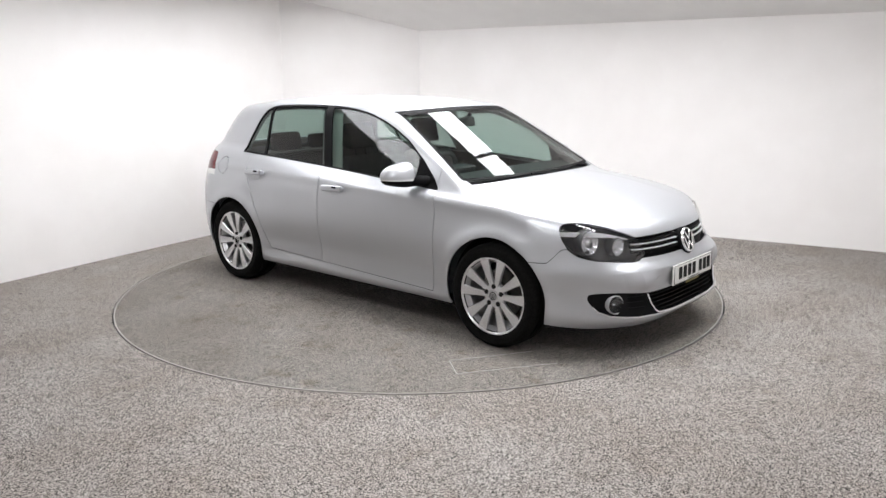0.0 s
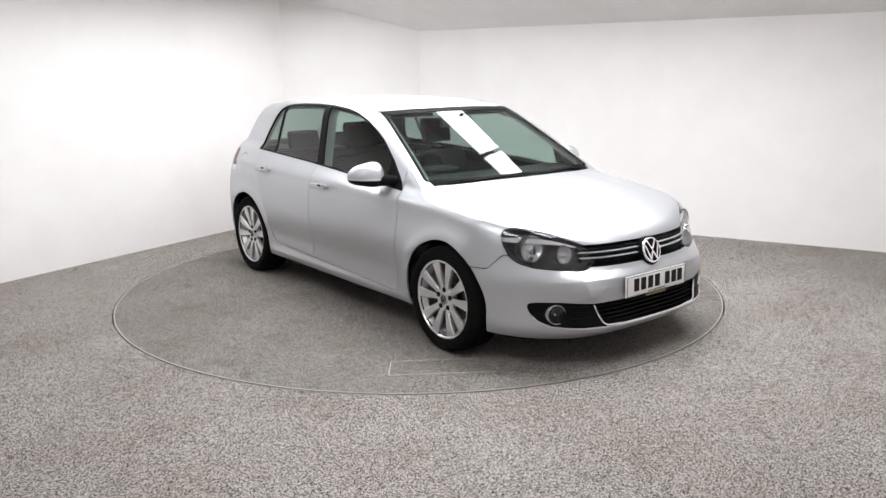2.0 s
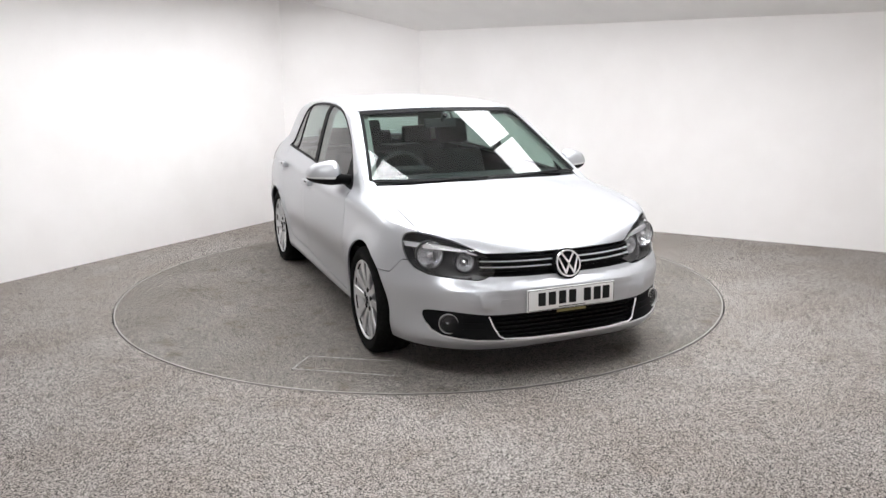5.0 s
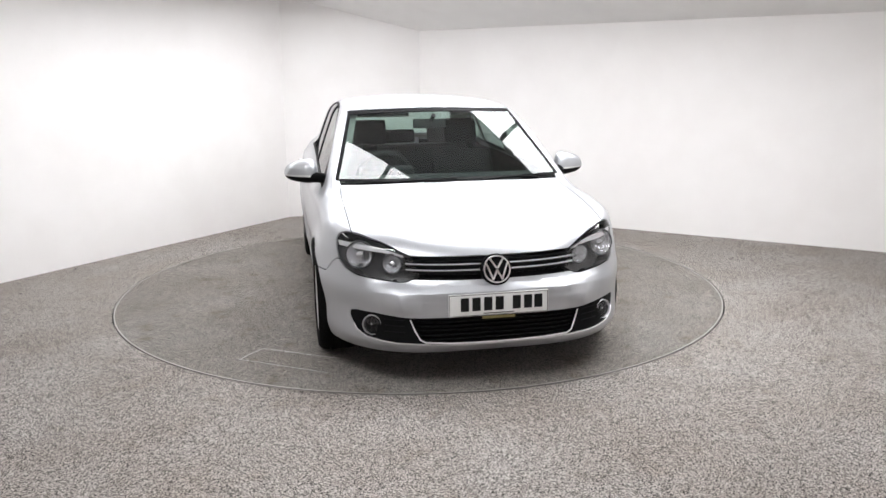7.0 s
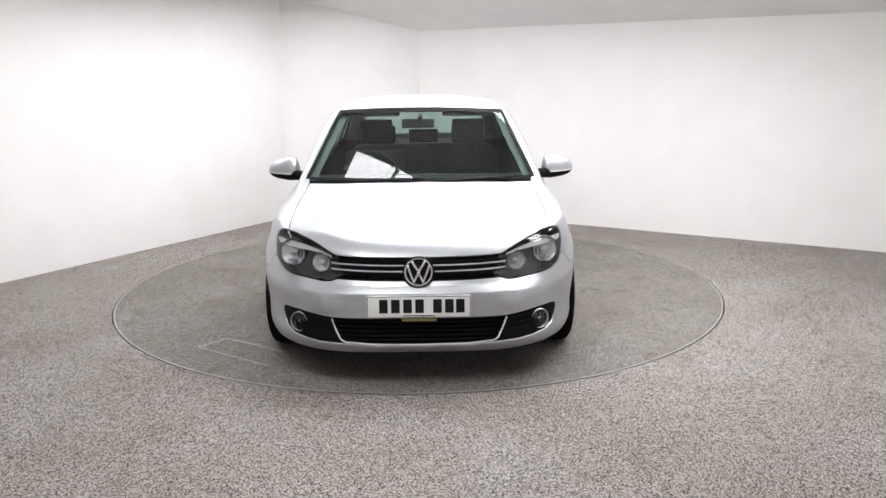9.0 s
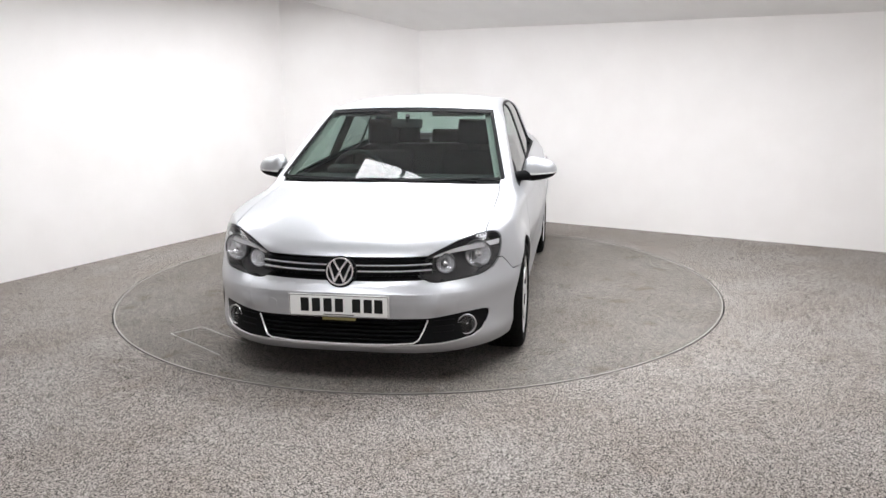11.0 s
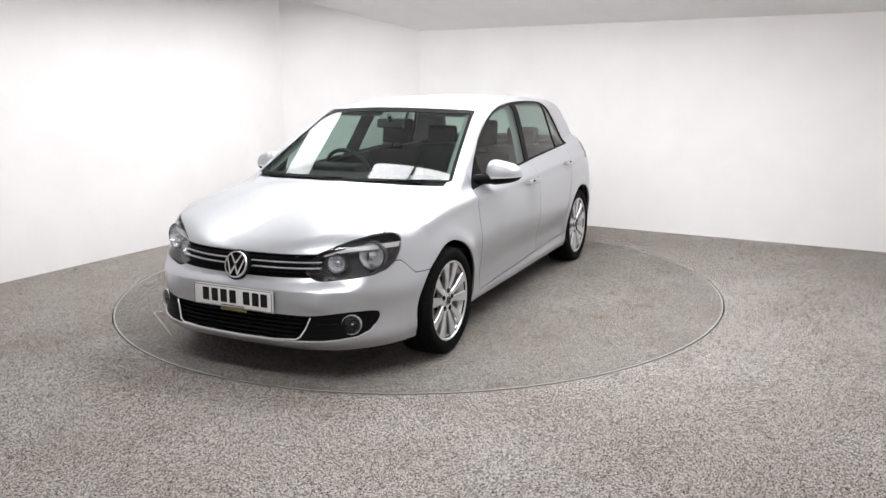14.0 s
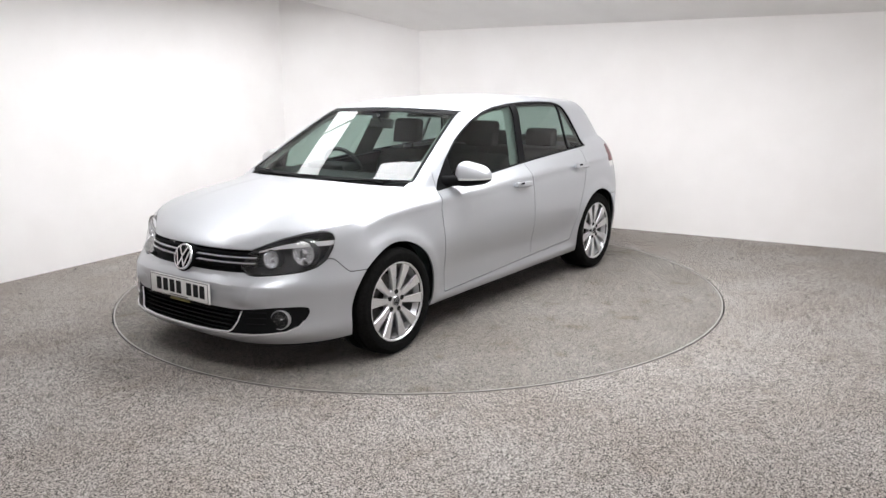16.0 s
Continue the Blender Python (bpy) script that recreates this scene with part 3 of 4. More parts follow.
def body(car):
    s = Skin()
    g, x, y, z = s.g, *s.mid.T
    up = s.up
    side = (("", y > 0), ("", y < 0))
    s.take((g["arch_f"] < 0) | (g["arch_r"] < 0))
    under = s.take((g["below"] < 0) & (up[:, 2] < -0.5))
    s.panel("underbody", under, DARK, car, "dark underbody", 0)
    # glazing
    s.panel("windscreen_border", s.take((g["screen"] < 0) & (g["screen_clear"] > 0)), BLACK, car, "black windscreen border", 0.006, 0.003)
    screen = s.panel("windscreen", s.take(g["screen"] < 0), GLASS, car, "green-tinted windscreen glass", 0, 0.004, pane_normal)
    w = g["glass"] < 0
    for _, m in side:
        for name, mask in (("front_window", w & (g["b_front"] > 0) & (g["sail"] < 0)), ("rear_window", w & (g["b_rear"] < 0) & (g["quarter_f"] > 0)), ("quarter_window", w & (g["quarter_r"] < 0))):
            ob = s.panel(name, s.take(mask & m), GLASS if name == "front_window" else GLASS_DARK, car, "green-tinted side glass", 0, 0.007, side_normal)
        s.panel("window_trim", s.take((g["window"] < 0) & m), BLACK, car, "black window surround and pillars", 0.012, 0.002)
    ob = s.panel("tailgate_window", s.take(g["rear_screen"] < 0), GLASS, car, "green-tinted rear glass", 0, 0.004)
    s.panel("cowl", s.take(g["cowl"] < 0), BLACK, car, "black plastic scuttle below the windscreen", 0.01, 0.012)
    # front face
    lamps = []
    for _, m in side:
        ids = s.take((g["lamp"] < 0) & m)
        back = s.panel("headlamp", ids, LAMPGREY, car, "clear headlamp with dark bezel and twin reflectors", 0, 0.075)
        rim = s.panel("housing", ids, LAMPGREY, back, "", 0.075, 0.004)
        me = rim.data
        bm = bmesh.new()
        bm.from_mesh(me)
        bmesh.ops.delete(bm, geom=[f for f in bm.faces if f.index < len(ids)], context="FACES")
        bm.to_mesh(me)
        bm.free()
        lens = s.panel("lens", ids, CLEAR, back, "clear lens", 0, 0.0, lens_normal)
        lens.visible_shadow = False
        lamps.append(back)
    s.panel("grille_back", s.take(g["grille"] < 0), BLACK, car, "black upper grille", 0.0, 0.030)
    s.panel("intake_back", s.take(g["intake"] < 0), DARK, car, "black lower intake", 0.0, 0.045)
    s.panel("bumper_insert", s.take(g["mouth"] < 0), BLACK, car, "black plastic bumper insert", 0.045, 0.004)
    for _, m in side:
        lamp = s.panel("tail_lamp", s.take((g["tail_lamp"] < 0) & m & (z > 0.862)), RED, car, "red tail lamp with a white lower strip", 0.01, 0.0)
        s.panel("reversing_lens", s.take((g["tail_lamp"] < 0) & m), CLEAR_WHITE, lamp, "white lower strip", 0.01, 0.0)
    # seams: what lies within the gap of a panel edge that is really there
    near = {n: np.abs(g[n]) < GAP for n in SEAMS}
    doors = (g["sill"] > -GAP) & (z < 1.02)
    seam = near["bonnet"] & (x > 0.9)
    seam |= near["bumper"] & (x < 1.78)
    seam |= near["door_a"] & doors & (x < 0.9) & (np.abs(y) > 0.5)
    seam |= near["door_b"] & doors & (np.abs(y) > 0.5)
    seam |= near["door_c"] & doors & (np.abs(y) > 0.5)
    seam |= near["sill"] & (g["door_a"] < GAP) & (g["door_c"] > -GAP)
    seam |= near["rear_bumper"] | near["flap"]
    seam |= (g["lamp"] < 0.006) | (g["grille"] < 0.005)
    s.panel("seams", s.take(seam & (np.abs(up[:, 0]) < 2)), DARK, car, "dark panel gaps", 0.0, 0.018)
    s.panel("bonnet", s.take(g["bonnet"] < 0), PAINT, car)
    s.panel("front_bumper", s.take((g["bumper"] < 0) & (x > 1.2)), PAINT, car)
    for _, m in side:
        s.panel("front_wing", s.take((g["door_a"] > 0) & m & (z < 0.9) & (x > 0.7)), PAINT, car)
        s.panel("front_door", s.take((g["door_a"] < 0) & (g["door_b"] > 0) & (g["sill"] > 0) & m & (z < 0.985) & (g["window"] < 0.2)), PAINT, car)
        s.panel("rear_door", s.take((g["door_b"] < 0) & (g["door_c"] > 0) & (g["sill"] > 0) & m & (z < 1.02) & (g["window"] < 0.3)), PAINT, car)
        s.panel("sill", s.take((g["sill"] < 0) & (x > -1.0) & (x < 0.95) & m), PAINT, car)
    s.panel("fuel_flap", s.take(g["flap"] < 0), PAINT, car)
    s.panel("rear_bumper", s.take((g["rear_bumper"] < 0) & (x < -1.2)), PAINT, car)
    s.panel("body_shell", s.take(s.left), PAINT, car)
    # lining inside: pale above the belt, dark below
    glassy = (g["glass"] < 0) | (g["screen"] < 0.0) | (g["rear_screen"] < 0)
    cabin = (x < 0.95) & (x > -1.95) & ~glassy & (g["arch_r"] > 0)
    pillar = (g["glass"] < 0) & (g["b_front"] < 0.075) & (g["b_rear"] > -0.05)
    pillar |= (g["screen"] < 0) & (g["a_pillar"] > -0.055)
    s.panel("headlining", np.flatnonzero(cabin & (z > 1.0) | pillar), LINING, car, "pale grey headlining and pillar covers", 0, 0.035)
    s.panel("door_lining", np.flatnonzero(cabin & (z <= 1.0) & (z > 0.25) & (np.abs(y) > 0.3)), DASH, car, "dark door and side lining", 0, 0.045)
    return lamps


def vlines(y0, y1, n):
    return [y0 + (y1 - y0) * i / n for i in range(n + 1)]


def slat(name, parent, mat, z, y0, y1, depth, high, sink, label="", n=16, rise=0.0):
    """A bar across the front that follows its curve."""
    bm = bmesh.new()
    rows = []
    for yy in vlines(y0, y1, n):
        zz = z + rise * abs(yy)
        xf = front_x(yy, zz) - sink
        rows.append([bm.verts.new((xf - dx, yy, zz + dz)) for dx, dz in ((0, -high * 0.35), (0, high * 0.35), (depth * 0.3, high * 0.5), (depth, high * 0.5), (depth, -high * 0.5), (depth * 0.3, -high * 0.5))])
    for p, q in zip(rows, rows[1:]):
        for k in range(6):
            bm.faces.new((p[k], p[(k + 1) % 6], q[(k + 1) % 6], q[k]))
    bm.faces.new(rows[0])
    bm.faces.new(rows[-1])
    return part(name, bm, mat, parent, label)


BAR = spline([0.44, 0.555, 0.685, 0.79], [0.664, 0.695, 0.712, 0.716])


def front_details(car, lamps):
    # upper grille: black bars with chrome lines
    for zz in (0.597, 0.625, 0.653):
        for sgn in (-1, 1):
            slat("grille_bar", car, BLACK, zz, sgn * 0.03, sgn * 0.452, 0.03, 0.020, 0.006)
    for zz in (0.611, 0.640):
        for sgn in (-1, 1):
            slat("grille_trim", car, SATIN, zz, sgn * 0.05, sgn * 0.45, 0.02, 0.0034, 0.001, "thin chrome line")
    # lower intake
    for i, zz in enumerate((0.268, 0.290, 0.312, 0.334, 0.356)):
        w = 0.385 + 0.06 * (zz - 0.26) / 0.1
        slat("intake_bar", car, BLACK, zz, -w, w, 0.03, 0.009, 0.016, n=24)
    # chrome line round the intake
    pts = [(0.447, 0.372), (0.425, 0.315), (0.402, 0.273), (0.376, 0.259), (0.25, 0.2505), (0.12, 0.2475), (0, 0.2465)]
    pts = pts + [(-a, b) for a, b in pts[-2::-1]]
    bm = bmesh.new()
    tube(bm, [(front_x(a, b) + 0.001, a, b) for a, b in pts], 0.0042, 8)
    part("intake_trim", bm, SATIN, car, "chrome intake outline")
    # highlight on the lip at the foot of the bumper insert, added as a bright bar
    lip = [(0.716, 0.318), (0.703, 0.291), (0.66, 0.266), (0.59, 0.2565), (0.515, 0.250), (0.406, 0.2485), (0.256, 0.2415), (0.12, 0.2385), (0, 0.2365)]
    lip = lip + [(-a, b) for a, b in lip[-2::-1]]
    bm = bmesh.new()
    tube(bm, [(front_x(a, b) - 0.0005, a, b) for a, b in lip], 0.0045, 8)
    part("lip_highlight", bm, ALLOY, car, "bright bar for the highlight on the lip below the black insert")
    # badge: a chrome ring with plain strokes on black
    xb, zb = front_x(0, 0.616) + 0.022, 0.616
    turn = Matrix.Translation((xb, 0, zb)) @ pose(0, 0, 0, 0, -18, 0) @ Matrix.Diagonal((1.0, 1.08, 1.08, 1))
    bm = bmesh.new()
    ring_mesh(bm, [(0.0, -0.05), (0.075, -0.05), (0.075, -0.006), (0.070, -0.001), (0.0, 0.003)], turn @ pose(0, 0, 0, 0, 0, -90), 48, close=False)
    badge = part("badge", bm, BLACK, car, "round chrome badge on black")
    bm = bmesh.new()
    ring_mesh(bm, [(0.057, 0.0), (0.059, 0.008), (0.066, 0.008), (0.069, 0.0), (0.068, -0.02), (0.057, -0.01)], turn @ pose(0, 0, 0, 0, 0, -90), 48)
    part("badge_ring", bm, CHROME, badge)
    bm = bmesh.new()
    for (a, b), (c, d) in (((-0.030, 0.047), (-0.003, 0.006)), ((0.030, 0.047), (0.003, 0.006)), ((-0.050, 0.026), (-0.022, -0.048)), ((0.050, 0.026), (0.022, -0.048)), ((-0.022, -0.048), (0.0, -0.004)), ((0.022, -0.048), (0.0, -0.004))):
        v = Vector((0, c - a, d - b))
        length = v.length + 0.006
        mid = Vector((0.007, (a + c) / 2, (b + d) / 2))
        box(bm, (0.008, 0.0105, length), turn @ Matrix.Translation(mid) @ pose(0, 0, 0, math.degrees(math.atan2(-(c - a), d - b))), 0.002)
    part("badge_strokes", bm, CHROME, badge)
    # front plate, its characters as bars
    zt = 0.4475
    xp = 2.1275
    turn = Matrix.Translation((xp, 0, zt)) @ pose(0, 0, 0, 0, -1.5, 0)
    bm = bmesh.new()
    box(bm, (0.012, 0.524, 0.115), turn @ pose(-0.004, 0, 0), 0.003)
    plate = part("number_plate", bm, WHITE, car, "white number plate with dark characters as plain bars")
    for k, yy in enumerate((0.178, 0.118, 0.057, -0.003, -0.093, -0.153, -0.208)):
        bm = bmesh.new()
        box(bm, (0.003, 0.043, 0.070), turn @ pose(0.0027, -yy, 0.004), 0.001, 1)
        part("plate_bar", bm, INK, plate)
    bm = bmesh.new()
    for sz in (-1, 1):
        box(bm, (0.003, 0.516, 0.0022), turn @ pose(0.0022, 0, sz * 0.0535))
        box(bm, (0.003, 0.0022, 0.105), turn @ pose(0.0022, sz * 0.257, 0))
    part("plate_border", bm, INK, plate, "thin dark border line", 0)
    bm = bmesh.new()
    box(bm, (0.002, 0.16, 0.004), turn @ pose(0.0025, 0, -0.045))
    part("plate_caption", bm, INK, plate, "small dark caption as a plain bar", 0)
    bm = bmesh.new()
    box(bm, (0.004, 0.175, 0.014), turn @ pose(-0.004, 0.0, -0.068), 0.001)
    part("plate_sticker", bm, YELLOW, plate, "faded yellow dealer strip as a plain bar")
    # towing-eye cover
    bm = bmesh.new()
    nv = skin_normal(front_x(-0.365, 0.44), -0.365, 0.44)
    ring_mesh(bm, [(0.0, -0.01), (0.026, -0.01), (0.026, 0.0005), (0.0, 0.001)], Matrix.Translation((front_x(-0.365, 0.44), -0.365, 0.44)) @ nv.to_track_quat("Y", "Z").to_matrix().to_4x4(), 32, close=False)
    part("towing_cover", bm, PAINT, car)
    # fog lamps
    for sgn in (-1, 1):
        yy, zz = sgn * 0.632, 0.331
        xx = front_x(yy, zz)
        nv = (skin_normal(xx, yy, zz) + Vector((0.8, 0, 0))).normalized()
        turn = Matrix.Translation((xx + 0.006, yy, zz)) @ nv.to_track_quat("Y", "Z").to_matrix().to_4x4()
        bm = bmesh.new()
        ring_mesh(bm, [(0.0485, -0.04), (0.0485, 0.003), (0.050, 0.005), (0.0518, 0.003), (0.0518, -0.04)], turn, 40)
        fog = part("fog_lamp", bm, ALLOY, car, "round fog lamp in a chrome ring")
        bm = bmesh.new()
        ring_mesh(bm, [(0.0, -0.045), (0.018, -0.042), (0.034, -0.03), (0.046, -0.006)], turn, 40, close=False)
        part("reflector", bm, LAMPGREY, fog)
        bm = bmesh.new()
        ring_mesh(bm, [(0.0, -0.046), (0.020, -0.038), (0.019, -0.024), (0.010, -0.012), (0.0, -0.008)], turn, 20, close=False)
        part("bulb", bm, SATIN, fog)
        bm = bmesh.new()
        ring_mesh(bm, [(0.0, 0.006), (0.03, 0.004), (0.047, -0.001)], turn, 40, close=False)
        ob = part("lens", bm, CLEAR, fog)
        ob.visible_shadow = False
        for dz in (-0.03, 0.0, 0.03):
            slat("insert_bar", car, BLACK, zz + dz + 0.004, sgn * 0.475, sgn * 0.57, 0.02, 0.007, -0.002, n=5)
    # headlamp bowls
    for back in lamps:
        sgn = 1 if np.mean([v.co.y for v in back.data.vertices]) > 0 else -1
        for yy, zz, r, back_by in ((0.672, 0.668, 0.066, 0.036), (0.512, 0.630, 0.046, 0.036)):
            xx = front_x(yy, zz) - back_by
            turn = Matrix.Translation((xx, sgn * yy, zz)) @ Vector((1, sgn * 0.22, 0.05)).normalized().to_track_quat("Y", "Z").to_matrix().to_4x4()
            bm = bmesh.new()
            ring_mesh(bm, [(0.0, -0.055), (r * 0.4, -0.048), (r * 0.75, -0.03), (r, 0.0)], turn, 40, close=False)
            part("reflector", bm, BOWL, back)
            bm = bmesh.new()
            ring_mesh(bm, [(r, 0.0), (r + 0.004, 0.003), (r + 0.009, -0.002), (r + 0.006, -0.06)], turn, 40, close=False)
            part("reflector_rim", bm, LAMPGREY, back)
            bm = bmesh.new()
            ring_mesh(bm, [(0.0, -0.05), (r * 0.26, -0.045), (r * 0.26, -0.012), (0.0, -0.006)], turn, 20, close=False)
            part("bulb_shield", bm, BOWL, back)
            for k in range(-3, 4):
                bm = bmesh.new()
                h = math.sqrt(max(r * r - (k * r * 0.27) ** 2, 1e-5)) * 0.95
                box(bm, (0.003, 0.006, 2 * h), turn @ pose(k * r * 0.27, -0.03 + 0.02 * abs(k) / 3, 0, 0, 0, 0), 0.001, 1)
                part("reflector_rib", bm, BOWL, back)
        # bright bezel bar along the top, tapering inwards
        bm = bmesh.new()
        rows = []
        for k in range(13):
            u = k / 12
            yy = 0.455 + 0.335 * u
            zz = float(BAR(yy))
            xx = front_x(yy, zz) - 0.022
            hh = 0.003 + 0.009 * min(1, u * 2.2)
            rows.append([bm.verts.new((xx - dx, sgn * yy, zz + dz)) for dx, dz in ((0, -hh), (0, hh), (0.02, hh), (0.02, -hh))])
        for p, q in zip(rows, rows[1:]):
            for k in range(4):
                bm.faces.new((p[k], p[(k + 1) % 4], q[(k + 1) % 4], q[k]))
        part("bezel_bar", bm, SATIN, back, "bright bezel strip")


def handles(car):
    for sgn in (-1, 1):
        for xx, zz in ((-0.075, 0.835), (-0.965, 0.880)):
            yy = side_y(xx, zz)
            lean = math.degrees(math.atan2(skin_normal(xx, yy, zz).z, skin_normal(xx, yy, zz).y))
            at = Matrix.Translation((xx, sgn * yy, zz)) @ pose(0, 0, 0, sgn * lean, 0, 0)
            bm = bmesh.new()
            box(bm, (0.20, 0.026, 0.038), at @ pose(0, sgn * 0.030, 0.0, 0, -2), 0.012, 3)
            for dx in (-0.082, 0.082):
                box(bm, (0.022, 0.04, 0.024), at @ pose(dx, sgn * 0.008, 0.0), 0.006)
            ob = part("door_handle", bm, PAINT, car)
            bm = bmesh.new()
            ring_mesh(bm, [(0.80, 0.0004), (0.9, 0.0035), (1.0, 0.0004)], at @ Matrix.Diagonal((0.062, sgn * 1, 0.044, 1)) @ pose(0, 0.0, -0.35), 32, close=False)
            part("handle_recess", bm, PAINT, ob)
            bm = bmesh.new()
            box(bm, (0.046, 0.004, 0.013), at @ pose(0.038, sgn * 0.0422, 0.008), 0.0015)
            part("handle_inset", bm, BLACK, ob, "dark inset on the handle")


def mirror(car, sgn):
    """A door mirror: silver cap over a black base, with an indicator strip."""
    cx, cy, cz = 0.575, 0.922, 0.963

    def shell(low, high, mat, name, parent, grow=1.0, label=""):
        bm = bmesh.new()
        n, m = 28, 12
        rows = []
        for j in range(m + 1):
            v = low + (high - low) * j / m
            row = []
            for i in range(n):
                a = 2 * math.pi * i / n
                r = math.cos(v) ** 0.48
                ex, ey = math.cos(a), math.sin(a)
                px = (0.085 if ex > 0 else 0.035) * math.copysign(abs(ex) ** 0.8, ex) * r
                py = 0.108 * math.copysign(abs(ey) ** 0.75, ey) * r
                pz = (0.084 if v > 0 else 0.058) * math.sin(v)
                pz *= 1 - 0.30 * (py / 0.108)
                row.append(bm.verts.new((cx + (px - 0.25 * (py)) * grow, sgn * (cy + py * grow), cz + pz * grow)))
            rows.append(row)
        for p, q in zip(rows, rows[1:]):
            for i in range(n):
                bm.faces.new((p[i], p[(i + 1) % n], q[(i + 1) % n], q[i]))
        bm.faces.new(rows[0])
        bm.faces.new(rows[-1])
        return part(name, bm, mat, parent, label, 60)
    base = shell(-1.5, -0.30, BLACK, "door_mirror", car, 1.0, "black lower mirror shell")
    shell(-0.085, 1.53, PAINT, "mirror_cap", base, 1.0, "silver mirror cap")
    shell(-0.30, -0.10, CLEAR_WHITE, "indicator", base, 1.004, "clear indicator strip")
    bm = bmesh.new()
    yy = side_y(0.69, 0.94)
    tube(bm, [(0.70, sgn * (yy - 0.02), 0.935), (0.66, sgn * (yy + 0.04), 0.94), (0.60, sgn * (cy - 0.02), 0.935)], 0.034, 12)
    part("mirror_arm", bm, BLACK, base)
    bm = bmesh.new()
    ring_mesh(bm, [(0, 0), (1, 0.0)], Matrix.Translation((cx - 0.037, sgn * cy, cz + 0.01)) @ pose(0, 0, 0, 0, 0, 90 + sgn * 14) @ Matrix.Diagonal((0.09, 1, 0.055, 1)), 28, close=False)
    part("mirror_glass", bm, MIRROR, base)




def wheel_at(car, x, sgn, spin):
    """A ten-spoke alloy wheel with its tyre, disc and bolts; its outer side looks along sgn * y."""
    track = 0.7705 if x > 0 else 0.757
    m = Matrix.Translation((x, sgn * track, HUB_Z)) @ (Matrix() if sgn > 0 else pose(0, 0, 0, 0, 0, 180)) @ pose(0, 0, 0, 0, spin)
    bm = bmesh.new()
    ring_mesh(bm, [(0.0, -0.02), (0.146, -0.02), (0.146, 0.004), (0.07, 0.006), (0.07, 0.06), (0.0, 0.06)], m, 48, close=False)
    w = part("wheel", bm, STEEL, car, "ten-spoke silver alloy wheel with a black tyre")
    bm = bmesh.new()
    prof = [(0.215, -0.098), (0.226, -0.108), (0.262, -0.116), (0.296, -0.108), (0.309, -0.09), (0.313, -0.06), (0.3125, -0.052), (0.306, -0.05), (0.306, -0.044), (0.313, -0.042), (0.3135, -0.004), (0.307, -0.003), (0.307, 0.003), (0.3135, 0.004), (0.313, 0.042), (0.306, 0.044), (0.306, 0.05), (0.3125, 0.052), (0.313, 0.06), (0.309, 0.09), (0.299, 0.106), (0.285, 0.112), (0.283, 0.1145), (0.262, 0.1165), (0.248, 0.114), (0.238, 0.110), (0.229, 0.104), (0.215, 0.098)]
    ring_mesh(bm, prof, m, 72)
    part("tyre", bm, RUBBER, w, "black low-profile tyre", 40)
    bm = bmesh.new()
    ring_mesh(bm, [(0.220, -0.1), (0.205, -0.09), (0.198, 0.06), (0.212, 0.084), (0.217, 0.098), (0.226, 0.107), (0.233, 0.106), (0.234, 0.100), (0.224, 0.088), (0.214, 0.07), (0.214, -0.09)], m, 72)
    # hub and ten flat spokes in five pairs
    ring_mesh(bm, [(0.0, 0.05), (0.074, 0.05), (0.074, 0.078), (0.066, 0.086), (0.036, 0.088), (0.034, 0.082), (0.0, 0.082)], m, 48, close=False)
    for k in range(10):
        a = 2 * math.pi * k / 10 + (0.03 if k % 2 else -0.03) + math.pi / 2 + math.pi / 10
        turn = m @ Matrix.Rotation(-a, 4, "Y")
        rows = []
        for r, half, yy, deep in ((0.055, 0.0155, 0.086, 0.03), (0.09, 0.0175, 0.092, 0.03), (0.14, 0.0225, 0.098, 0.028), (0.19, 0.0285, 0.101, 0.026), (0.224, 0.034, 0.102, 0.022)):
            rows.append([bm.verts.new(turn @ Vector((r, y2, z2))) for y2, z2 in ((yy - deep, -half * 0.7), (yy - 0.006, -half), (yy, -half + 0.004), (yy - 0.002, 0), (yy, half - 0.004), (yy - 0.006, half), (yy - deep, half * 0.7))])
        for p, q in zip(rows, rows[1:]):
            for j in range(7):
                bm.faces.new((p[j], p[(j + 1) % 7], q[(j + 1) % 7], q[j]))
    part("rim", bm, ALLOY, w, "silver alloy rim with ten flat spokes", 30)
    for k in range(5):
        a = 2 * math.pi * k / 5 + math.pi / 2
        at = m @ Matrix.Rotation(-a, 4, "Y") @ Matrix.Translation((0.056, 0, 0))
        bm = bmesh.new()
        ring_mesh(bm, [(0.0, 0.090), (0.010, 0.090), (0.0135, 0.0915), (0.015, 0.088), (0.015, 0.07)], at, 12, close=False)
        part("wheel_bolt", bm, INK, w, "dark wheel bolt")
    bm = bmesh.new()
    ring_mesh(bm, [(0.0, 0.094), (0.026, 0.093), (0.030, 0.089), (0.031, 0.08)], m, 32, close=False)
    part("hub_cap", bm, ALLOY, w, "silver hub cap")
    bm = bmesh.new()
    ring_mesh(bm, [(0.021, 0.0935), (0.0215, 0.0955), (0.0245, 0.0955), (0.025, 0.0925)], m, 32)
    for a, b, c, d in ((-0.009, 0.016, 0.0, 0.002), (0.009, 0.016, 0.0, 0.002), (-0.016, 0.008, -0.007, -0.016), (0.016, 0.008, 0.007, -0.016), (-0.007, -0.016, 0, 0), (0.007, -0.016, 0, 0)):
        ln = math.hypot(c - a, d - b) + 0.002
        box(bm, (0.0036, 0.003, ln), m @ pose((a + c) / 2, 0.0945, (b + d) / 2, 0, math.degrees(math.atan2(c - a, d - b))))
    part("hub_mark", bm, INK, w, "dark strokes on the hub cap", 0)
